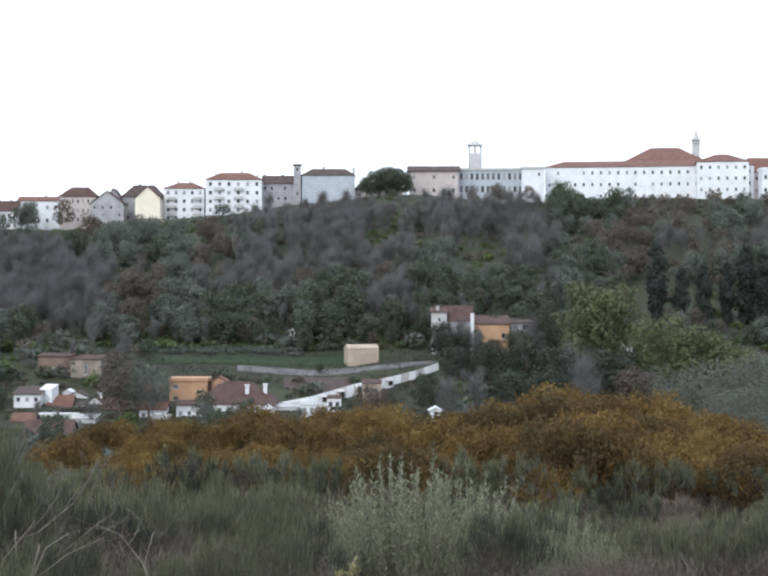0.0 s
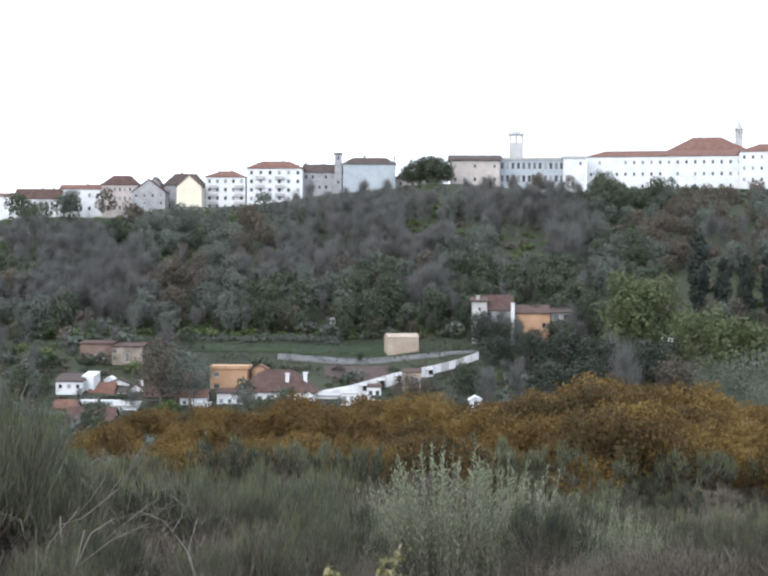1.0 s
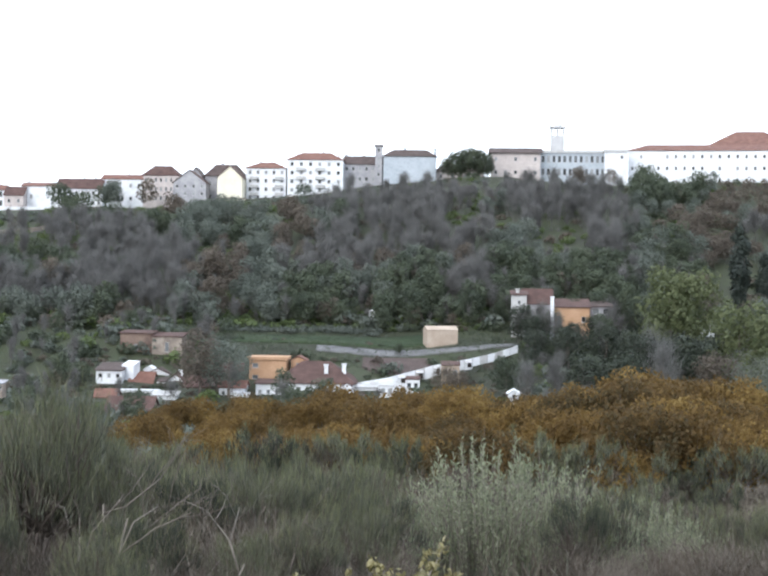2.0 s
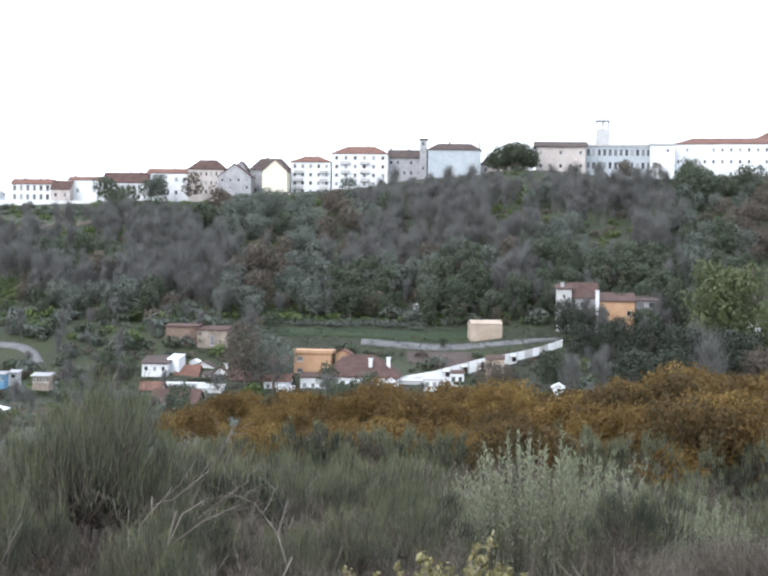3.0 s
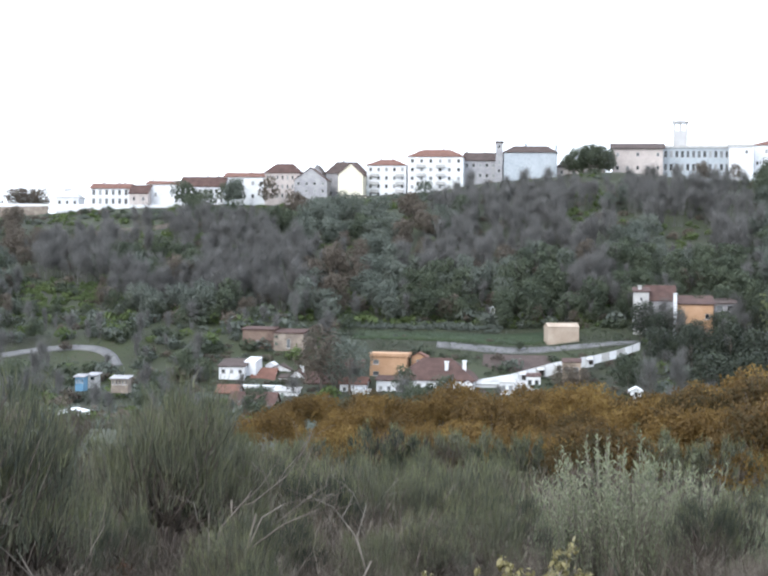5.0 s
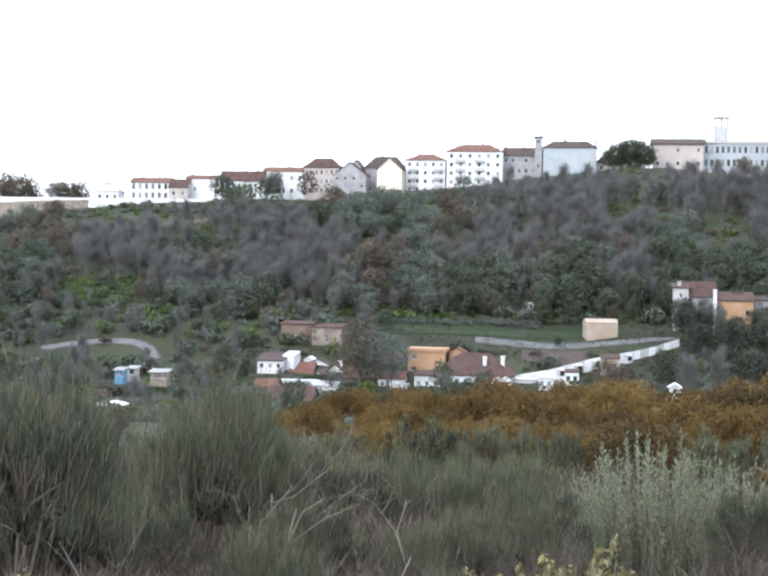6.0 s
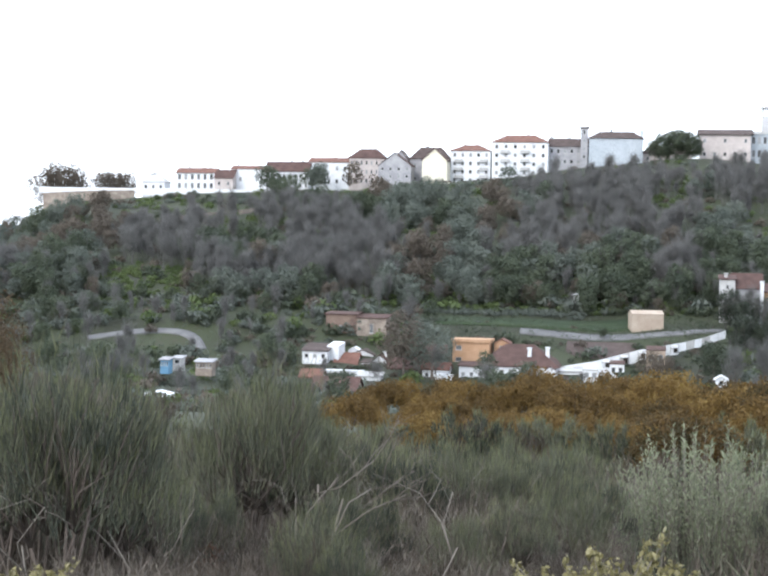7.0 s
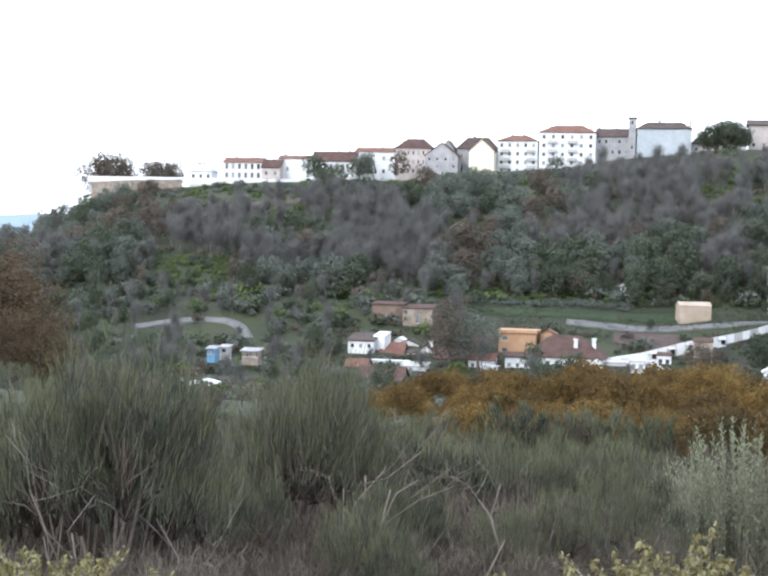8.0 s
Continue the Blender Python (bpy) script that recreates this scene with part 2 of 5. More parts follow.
def strip(name, pts, width, mat, label, category, lift=0.12):
    """A road or field laid on the ground along a line of places, following it."""
    line = []
    ext = [Vector(pts[0]) * 2 - Vector(pts[1])] + [Vector(q) for q in pts] + [Vector(pts[-1]) * 2 - Vector(pts[-2])]
    for a, b, c, d in zip(ext, ext[1:], ext[2:], ext[3:]):
        for k in range(12):
            t = k / 12
            line.append(0.5 * (2 * b + (c - a) * t + (2 * a - 5 * b + 4 * c - d) * t * t + (3 * b - a - 3 * c + d) * t ** 3))
    line.append(Vector(pts[-1]))
    verts, faces = [], []
    for k, p in enumerate(line):
        d = (line[min(k + 1, len(line) - 1)] - line[max(k - 1, 0)]).normalized()
        side = Vector((-d.y, d.x, 0)).normalized() * width / 2
        for w in (1, 0.33, -0.33, -1):
            q = p + side * w
            verts.append((q.x, q.y, ground_z(q.x, q.y) + lift))
    for k in range(len(line) - 1):
        for c in range(3):
            faces.append((k * 4 + c, k * 4 + c + 1, k * 4 + 5 + c, k * 4 + 4 + c))
    ob = new(name, mesh_of(name, verts, faces, mat, True))
    m = ob.modifiers.new("edge", "SOLIDIFY")
    m.thickness, m.offset = 0.4, -1
    return tagged(ob, label, category, kind="structure")


# ---- plants ----
def leaves(rng, centres, radii, count, size, flat=0.0, stretch=(1, 1, 1), hollow=0.55, slim=1.0, simple=False):
    """Small four-cornered leaves scattered in lumps: places, then faces."""
    which = rng.choice(len(centres), count, p=np.array(radii) ** 2 / np.sum(np.array(radii) ** 2))
    d = rng.normal(size=(count, 3))
    d /= np.linalg.norm(d, axis=1)[:, None]
    r = np.array(radii)[which] * (hollow + (1 - hollow) * rng.random(count))
    r *= 0.8 + 0.4 * rng.random(count)
    p = np.array(centres)[which] + d * r[:, None] * np.array(stretch)
    n = d + rng.normal(size=(count, 3)) * 0.3  # leaves face outwards, more or less
    a = np.cross(n, rng.normal(size=(count, 3)))
    a[:, 2] += flat * np.linalg.norm(a, axis=1)
    a /= np.linalg.norm(a, axis=1)[:, None]
    b = np.cross(n, a)
    b /= np.linalg.norm(b, axis=1)[:, None]
    s = (size * (0.6 + 0.8 * rng.random(count)))[:, None]
    if simple:  # far off, three corners do
        return np.stack([p - a * s, p + a * s * 0.6 + b * s * 0.7, p + a * s * 0.6 - b * s * 0.7], 1).reshape(-1, 3), np.arange(count * 3).reshape(-1, 3)
    v = np.stack([p - a * s, p + b * s * 0.55 * slim, p + a * s, p - b * s * 0.55 * slim], 1).reshape(-1, 3)
    return v, np.arange(count * 4).reshape(-1, 4)


def rods(rng, roots, count, length, width, spread, lift=1.0, droop=0.0, simple=False, loose=0.0):
    """Thin tapering twigs that rise from given roots."""
    roots = np.array(roots)
    p = roots[rng.integers(0, len(roots), count)] + rng.normal(size=(count, 3)) * loose
    d = rng.normal(size=(count, 3)) * spread
    d[:, 2] = lift * (0.7 + 0.5 * rng.random(count))
    d /= np.linalg.norm(d, axis=1)[:, None]
    n = (length * (0.5 + 0.8 * rng.random(count)))[:, None]
    bend = rng.normal(size=(count, 3)) * 0.08 * n
    bend[:, 2] -= droop * n[:, 0]
    mid, tip = p + d * n * 0.55 + bend, p + d * n + bend * 0.6
    side = np.cross(d, rng.normal(size=(count, 3)))
    side /= np.linalg.norm(side, axis=1)[:, None]
    w = width * (0.7 + 0.6 * rng.random(count))[:, None]
    v = np.stack([p - side * w / 2, p + side * w / 2, mid + side * w * 0.4, mid - side * w * 0.4, tip], 1).reshape(-1, 3)
    if simple:  # short straight twigs
        v = np.stack([p - side * w / 2, p + side * w / 2, tip], 1).reshape(-1, 3)
        return v, np.arange(count * 3).reshape(-1, 3)
    base = np.arange(count)[:, None] * 5
    quads = (base + np.array([[0, 1, 2, 3]])).tolist()
    tris = (base + np.array([[3, 2, 4]])).tolist()
    return v, quads + tris


def limbs(rng, height, radius, count, top=0.9, sides=5, fork=0.35, lean=0.5):
    """A tapered trunk with crooked limbs; returns the shape and the limbs' ends."""
    s, ends = Shape(), []
    bend = rng.normal(size=2) * 0.04 * height
    trunk = [(bend[0] * t * t, bend[1] * t * t, height * top * t) for t in np.linspace(-0.06, 1, 6)]
    s.tube(trunk, [radius * (1.25 if t < 0.05 else 1 - 0.85 * t) for t in np.linspace(0, 1, 6)], sides)
    for k in range(count):
        t = fork + (0.95 - fork) * (k + rng.random()) / count
        a = rng.random() * 6.28 + k * 2.4
        start = Vector((bend[0] * t * t, bend[1] * t * t, height * top * t))
        reach = height * (0.22 + 0.2 * rng.random()) * (1.25 - t)
        d = Vector((math.cos(a) * lean, math.sin(a) * lean, 0.75 + 0.3 * rng.random())).normalized()
        mid = start + d * reach * 0.5 + Vector(rng.normal(size=3)) * reach * 0.08
        end = mid + (d + Vector((0, 0, 0.3))).normalized() * reach * 0.6
        r = radius * (1 - 0.85 * t) * 0.6
        s.tube([start, mid, end], [r, r * 0.6, r * 0.2], max(sides - 1, 3))
        ends += [tuple(mid), tuple(end)]
    ends.append(trunk[-1])
    return s, ends


def leafy_parts(seed, height, width, lumps, count, size, base=0.3, trunk_r=0.2, simple=False):
    rng = np.random.default_rng(seed)
    s, ends = limbs(rng, height, trunk_r, 7, top=0.8)
    centres, radii = [], []
    for k in range(lumps):
        t = (k + 0.5) / lumps
        z = height * (base + (0.95 - base) * t)
        w = width / 2 * (1 - 0.75 * abs(t - 0.42) ** 1.3 * 1.6) * (0.35 + 0.6 * rng.random())
        a = k * 2.4 + rng.random()
        centres.append((math.cos(a) * w, math.sin(a) * w, z))
        radii.append(width * (0.15 + 0.11 * rng.random()))
    return s, leaves(rng, centres, radii, count, size, stretch=(1, 1, 0.85), hollow=0.75, simple=simple)


def bare_parts(seed, height, count, trunk_r=0.12, twig=0.07):
    rng = np.random.default_rng(seed)
    s, ends = limbs(rng, height, trunk_r, 9, top=0.75, fork=0.25, lean=0.38)
    v, f = rods(rng, [e for e in ends if e[2] > height * 0.25], count, height * 0.24, twig, 0.62, simple=True, loose=0.04 * height)
    pv, pf = rods(rng, [(0, 0, 0)], 6, height * 0.75, trunk_r * 1.5, 0.14, simple=True, loose=0.3)  # the pale poles
    return s, (np.concatenate([v, pv]), np.concatenate([f, pf + len(v)]))


def cypress_parts(seed, height, width, count, size):
    rng = np.random.default_rng(seed)
    s, _ = limbs(rng, height, 0.22, 3, top=0.7)
    zs = np.linspace(0.08, 0.97, 14)
    centres = [(rng.normal() * 0.12 * width, rng.normal() * 0.12 * width, height * z) for z in zs]
    radii = [width * 0.5 * (0.35 + 0.75 * math.sin(math.pi * min(1, (1 - z) * 0.8 + 0.1))) * (0.85 + 0.3 * rng.random()) for z in zs]
    return s, leaves(rng, centres, radii, count, size, stretch=(1, 1, 1.1))


class Plant:
    """A kind of plant: its parts as shared meshes, set out as things."""

    def __init__(self, name, stem, crown, stem_mat, crown_mat, stem_name="trunk", crown_name="crown"):
        self.name, self.raw = name, (crown[0], crown[1])
        self.names = (stem_name, crown_name)
        self.meshes = (stem.mesh(stem_name, stem_mat, True), mesh_of(crown_name, crown[0], crown[1], crown_mat))

    def put(self, place, label, category, scale=1.0, turn=0.0, group="", tall=1.0):
        ob = thing(self.name, Matrix.LocRotScale(place, Euler((0, 0, turn)), (scale, scale, scale * tall)), label, category, group)
        for nm, me in zip(self.names, self.meshes):
            part(nm, me, ob)
        return ob


def standing(x, y, sink=0.05):
    return Vector((x, y, ground_z(x, y) - sink))


def woods(name, label, mat, raws, places, seed):
    """Countless far plants of one look, as one object."""
    rng = np.random.default_rng(seed)
    vs, fs, at = [], [], 0
    for (x, y, size, tall) in places:
        v, f = raws[rng.integers(len(raws))]
        a = rng.random() * 6.28
        c, s = math.cos(a), math.sin(a)
        w = np.array(v) * np.array([size, size, size * tall])
        w = np.stack([w[:, 0] * c - w[:, 1] * s + x, w[:, 0] * s + w[:, 1] * c + y, w[:, 2] + ground_z(x, y) - 0.2], 1)
        vs.append(w)
        fs += [[i + at for i in q] for q in (f.tolist() if isinstance(f, np.ndarray) else f)]
        at += len(w)
    ob = new(name, mesh_of(name, np.concatenate(vs), fs, mat))
    return tagged(ob, label, "woods", kind="stuff")


# ---- buildings ----
def window_meshes(w, h):
    """A recessed window: frame with a mullion and a crossbar, and its dark pane."""
    key = (round(w, 2), round(h, 2))
    if key not in WINDOWS:
        s, t = Shape(), 0.09
        rings = [[(sx * (w / 2 - q), y, h / 2 + sz * (h / 2 - q)) for sx, sz in ((-1, -1), (1, -1), (1, 1), (-1, 1))] for q, y in ((0, 0.06), (0, -0.04), (t, -0.04), (t, 0.06))]
        s.v = [p for ring in rings for p in ring]
        s.f = [[r * 4 + k, r * 4 + (k + 1) % 4, (r + 1) % 4 * 4 + (k + 1) % 4, (r + 1) % 4 * 4 + k] for r in range(4) for k in range(4)]
        sill = Shape()
        sill.box(-w / 2 - 0.1, w / 2 + 0.1, -0.3, -0.05, -0.14, -0.02)
        g = Shape()
        g.box(-w / 2 + t, w / 2 - t, 0.0, 0.02, t, h - t)
        WINDOWS[key] = (s.mesh("window", FRAME), g.mesh("pane", GLASS), sill.mesh("sill", CONCRETE))
    return WINDOWS[key]


WINDOWS = {}
HOMES = []  # footprints: middle of the front, width and depth


def house(name, label, category, e0, e1, base, eave, d, top=None, roof="hip", wall=WHITE, tiles=TILE, rows=2, cols=4, depth=9.0,
          turn=0.0, foot=3.0, win=(1.1, 1.5), skip=(), chimneys=(), over=0.4, band=None, group=""):
    """A house whose front runs from e0 to e1, d metres away; roof: hip, gable (to the front), ridge (along the front), shed or flat."""
    k = d / 3200
    w, h = (e1 - e0) * k, (eave - base) * k
    rise = ((top or eave) - eave) * k
    c = site((e0 + e1) / 2, base, d)
    ob = thing(name, Matrix.Translation(c) @ pose(0, 0, 0, 0, 0, turn), label, category, group)
    HOMES.append((c.x, c.y, w, depth))
    s = Shape()
    ww, wh = win
    wh = min(wh, h / max(rows, 1) * 0.62)
    ww = min(ww, w / max(cols, 1) * 0.6)
    cx = [(-w / 2 + w * (i + 0.5) / cols) for i in range(cols)]
    cz = [h * (j + 0.5) / rows - wh * 0.45 for j in range(rows)]
    xs = [-w / 2] + [q for x in cx for q in (x - ww / 2, x + ww / 2)] + [w / 2]
    zs = [-foot] + [q for z in cz for q in (z, z + wh)] + [h]
    for i in range(len(xs) - 1):
        for j in range(len(zs) - 1):
            x0, x1, z0, z1 = xs[i], xs[i + 1], zs[j], zs[j + 1]
            if i % 2 and j % 2 and ((i - 1) // 2, (j - 1) // 2) not in skip:
                q = 0.22
                s.poly([(x0, 0, z0), (x0, 0, z1), (x0, q, z1), (x0, q, z0)])
                s.poly([(x1, 0, z1), (x1, 0, z0), (x1, q, z0), (x1, q, z1)])
                s.poly([(x0, 0, z1), (x1, 0, z1), (x1, q, z1), (x0, q, z1)])
                s.poly([(x1, 0, z0), (x0, 0, z0), (x0, q, z0), (x1, q, z0)])
                fr, pn, sl = window_meshes(ww, wh)
                win_ob = part("window", fr, ob, m=pose((x0 + x1) / 2, 0.17, z0))
                part("pane", pn, win_ob)
                part("sill", sl, win_ob)
            else:
                s.poly([(x0, 0, z0), (x1, 0, z0), (x1, 0, z1), (x0, 0, z1)])
    s.poly([(w / 2, depth, -foot), (-w / 2, depth, -foot), (-w / 2, depth, h), (w / 2, depth, h)])
    s.poly([(-w / 2, depth, -foot), (-w / 2, 0, -foot), (-w / 2, 0, h), (-w / 2, depth, h)])
    s.poly([(w / 2, 0, -foot), (w / 2, depth, -foot), (w / 2, depth, h), (w / 2, 0, h)])
    s.poly([(-w / 2, 0.3, h - 0.01), (w / 2, 0.3, h - 0.01), (w / 2, depth, h - 0.01), (-w / 2, depth, h - 0.01)])
    r, o = Shape(), over
    x0, x1, y0, y1 = -w / 2 - o, w / 2 + o, -o, depth + o
    if roof == "gable":
        s.poly([(-w / 2, 0, h), (w / 2, 0, h), (0, 0, h + rise)])
        s.poly([(w / 2, depth, h), (-w / 2, depth, h), (0, depth, h + rise)])
        for sx in (-1, 1):
            low = [(sx * (w / 2 + o), y0, h - rise * o / (w / 2)), (0, y0, h + rise), (0, y1, h + rise), (sx * (w / 2 + o), y1, h - rise * o / (w / 2))]
            r.solid(low, [(a, b, z + 0.22) for a, b, z in low])
    elif roof == "ridge":
        for q in (-1, 1):
            s.poly([(q * w / 2, 0, h), (q * w / 2, depth, h), (q * w / 2, depth / 2, h + rise)])
        for ya in (y0, y1):
            low = [(x0, ya, h - rise * o / (depth / 2)), (x1, ya, h - rise * o / (depth / 2)), (x1, depth / 2, h + rise), (x0, depth / 2, h + rise)]
            r.solid(low, [(a, b, z + 0.22) for a, b, z in low])
    elif roof == "shed":
        for q in (-1, 1):
            s.poly([(q * w / 2, 0, h), (q * w / 2, depth, h), (q * w / 2, depth, h + rise)])
        s.poly([(-w / 2, depth, h), (w / 2, depth, h), (w / 2, depth, h + rise), (-w / 2, depth, h + rise)])
        low = [(x0, y0, h + 0.02), (x1, y0, h + 0.02), (x1, y1, h + rise), (x0, y1, h + rise)]
        r.solid(low, [(a, b, z + 0.22) for a, b, z in low])
    elif roof == "flat":
        r.box(x0, x1, y0, y1, h, h + max(rise, 0.3))
    else:
        inset = min(w, depth) / 2 * 0.9
        ring = [(x0, y0, h), (x1, y0, h), (x1, y1, h), (x0, y1, h)]
        r.solid(ring, [(a, b, h + 0.2) for a, b, _ in ring])
        z = h + 0.2 + rise
        a0, a1, m = (x0 + inset, x1 - inset, (y0 + y1) / 2)
        if a0 > a1:
            a0 = a1 = 0
        r.poly([(x0, y0, h + 0.2), (x1, y0, h + 0.2), (a1, m, z), (a0, m, z)])
        r.poly([(x1, y1, h + 0.2), (x0, y1, h + 0.2), (a0, m, z), (a1, m, z)])
        r.poly([(x1, y0, h + 0.2), (x1, y1, h + 0.2), (a1, m, z)])
        r.poly([(x0, y1, h + 0.2), (x0, y0, h + 0.2), (a0, m, z)])
    part("wall", s.mesh("wall", wall), ob)
    part("roof", r.mesh("roof", tiles), ob)
    for (cx_, tall, side) in chimneys:
        ch = Shape()
        y = depth * side
        ch.box(cx_ * w - 0.45, cx_ * w + 0.45, y, y + 0.9, h - 0.2, h + rise + tall)
        ch.box(cx_ * w - 0.6, cx_ * w + 0.6, y - 0.15, y + 1.05, h + rise + tall, h + rise + tall + 0.25)
        part("chimney", ch.mesh("chimney", wall), ob)
    return ob


def balconies(ob, xs, zs, w, mat=CONCRETE):
    """Balconies with solid parapets on a front."""
    for x in xs:
        for z in zs:
            s = Shape()
            s.box(x - w / 2, x + w / 2, -1.3, -0.003, z - 0.16, z)
            s.box(x - w / 2, x + w / 2, -1.3, -1.18, z, z + 0.95)
            s.box(x - w / 2, x - w / 2 + 0.12, -1.18, -0.003, z, z + 0.95)
            s.box(x + w / 2 - 0.12, x + w / 2, -1.18, -0.003, z, z + 0.95)
            part("balcony", s.mesh("balcony", mat), ob)


# the ridge, from the open end of the hill to the long college
D = 606
house("house", "low white house with a shallow pyramid roof on the terrace", "house", -1112, -1062, 112, 132, D, 148, wall=WHITE, tiles=CONCRETE, rows=1, cols=3, depth=8)
house("house", "white row house with tall dark windows and tiled roof", "house", -1036, -952, 116, 153, D, 163, "ridge", rows=2, cols=6, win=(1.3, 2.4), chimneys=((-0.25, 0.8, 0.5), (0.15, 0.9, 0.5), (0.3, 0.7, 0.5)))
house("house", "small house under a faded pinkish tile roof", "house", -952, -912, 118, 143, D - 3, 160, "ridge", PINK, OLD_TILE, rows=1, cols=2)
house("house", "plain white house with almost no windows", "house", -915, -836, 118, 162, D + 2, 169, "ridge", rows=1, cols=2, skip=((1, 0),), chimneys=((-0.4, 0.8, 0.5),))
house("house", "white house with a dark red roof and glazed terrace", "house", -842, -748, 118, 158, D - 4, 178, "ridge", WHITE, OLD_TILE, rows=2, cols=8, win=(1.0, 1.4), chimneys=((0.3, 0.7, 0.5), (0.05, 0.7, 0.5)))
house("house", "narrow white buttressed annexe below the row", "house", -838, -806, 92, 122, D - 12, 122, "flat", WHITE, WHITE, rows=1, cols=2, depth=6)
house("house", "long white house with a low tiled roof", "house", -748, -662, 124, 178, D, 187, "ridge", rows=2, cols=5, skip=((2, 1), (4, 0), (0, 1)), chimneys=((0.45, 0.7, 0.5), (0.1, 0.6, 0.5)))
house("house", "faded pink house with a hipped tile roof", "house", -662, -588, 130, 186, D, 206, "hip", PINK, OLD_TILE, rows=3, cols=7, win=(0.8, 1.6))
house("house", "grey house with dormer gable and brown roof", "house", -600, -532, 126, 172, D - 10, 198, "gable", GREY_WALL, OLD_TILE, rows=3, cols=4, win=(1.0, 1.2))
house("house", "tall dark-roofed house squeezed between its neighbours", "house", -566, -540, 130, 186, D, 203, "gable", GREY_WALL, DARK_TILE, rows=2, cols=2)
house("house", "house with a dark tiled roof behind a gable", "house", -534, -452, 130, 186, D + 4, 210, "hip", GREY_WALL, DARK_TILE, rows=2, cols=4, chimneys=((-0.1, 0.5, 0.5),))
house("house", "cream gabled house with a blank end wall", "house", -508, -457, 142, 184, D - 9, 207, "gable", CREAM, OLD_TILE, rows=1, cols=1, skip=((0, 0),), depth=14)
house("garden_wall", "dark-capped cream wall below the gabled house", "wall", -510, -450, 128, 139, D - 15, 141, "flat", CREAM, DARK_TILE, rows=1, cols=1, skip=((0, 0),), depth=2)
a = house("apartment_block", "white four-storey apartment block with open balconies", "apartment building", -449, -367, 134, 203, D, 216, "hip", rows=4, cols=5, win=(1.1, 1.4), depth=12, chimneys=((0.1, 1.0, 0.5), (-0.2, 0.7, 0.5)))
balconies(a, (-4.6, 5.2), (2.6, 5.6, 8.8), 3.2)
a = house("apartment_block", "taller white apartment block with paired balconies", "apartment building", -364, -250, 150, 221, D - 2, 237, "hip", rows=4, cols=6, win=(1.2, 1.4), depth=13, chimneys=((0.12, 0.8, 0.5), (-0.35, 1.0, 0.5), (0.4, 1.2, 0.5)))
balconies(a, (-5.6, 2.0), (2.8, 6.0, 9.4), 3.6)
house("house", "old grey house with a mossy roof", "house", -249, -168, 172, 214, D + 4, 230, "ridge", GREY_WALL, DARK_TILE, rows=2, cols=6, chimneys=((-0.45, 0.6, 0.5), (0.0, 0.4, 0.5)))
house("stair_tower", "slender dark stair tower with an open top", "tower", -184, -170, 184, 250, D, 253, "flat", GREY_WALL, DARK_TILE, rows=4, cols=1, win=(0.9, 1.4), depth=2.6)
house("house", "pale blue-grey block with a dark hipped roof", "house", -167, -60, 172, 230, D - 3, 244, "hip", PALE, DARK_TILE, rows=4, cols=7, skip=tuple((i, j) for i in range(7) for j in (1, 2, 3)) + ((0, 0), (1, 0), (4, 0), (5, 0), (6, 0)), win=(0.9, 1.3), chimneys=((-0.1, 0.9, 0.5), (0.48, 0.2, 0.1)))
house("house", "low old house among trees", "house", -62, 36, 180, 200, D + 4, 216, "hip", PINK, DARK_TILE, rows=1, cols=4)
house("house", "brownish house with a dark overhanging roof", "house", 52, 152, 186, 240, D, 250, "ridge", PINK, DARK_TILE, rows=2, cols=5, skip=((1, 1), (3, 1)), over=0.9, depth=11)
house("school_building", "long pale modern block with a ribbon of windows", "building", 130, 284, 188, 240, D + 6, 245, "flat", PALE, CONCRETE, rows=2, cols=14, win=(1.7, 2.6), depth=14)
house("annexe", "plain white end block beside the school", "building", 282, 328, 180, 243, D + 2, 248, "flat", WHITE, CONCRETE, rows=3, cols=2, win=(0.9, 1.2), skip=((0, 0), (0, 1), (0, 2), (1, 0), (1, 1)), depth=16)
# the college, its long front turned so that one end comes nearer
house("college_building", "very long white college with rows of small windows and terracotta roof", "college", 330, 750, 176, 248, 612, 262, "hip", WHITE, TILE, rows=3, cols=24, win=(0.95, 1.35), depth=16, turn=-9, foot=5,
      skip=((0, 2), (2, 2), (3, 2), (5, 0), (9, 1), (11, 1), (14, 0), (17, 0), (21, 1)))
house("college_hall", "higher college block with a big terracotta hipped roof", "college", 480, 668, 190, 252, 634, 292, "hip", WHITE, TILE, rows=2, cols=8, depth=30, turn=-9)
house("college_wing", "white end wing with a red tiled roof", "college", 640, 744, 190, 258, 600, 276, "hip", WHITE, TILE, rows=3, cols=6, win=(0.95, 1.3), depth=18, turn=-9)
house("house", "red-roofed house beyond the college", "house", 752, 900, 186, 236, 612, 268, "ridge", PINK, TILE, rows=2, cols=8, depth=16)
house("house", "small white house under trees", "house", 772, 830, 186, 240, 590, 246, "flat", WHITE, WHITE, rows=2, cols=4, depth=6)


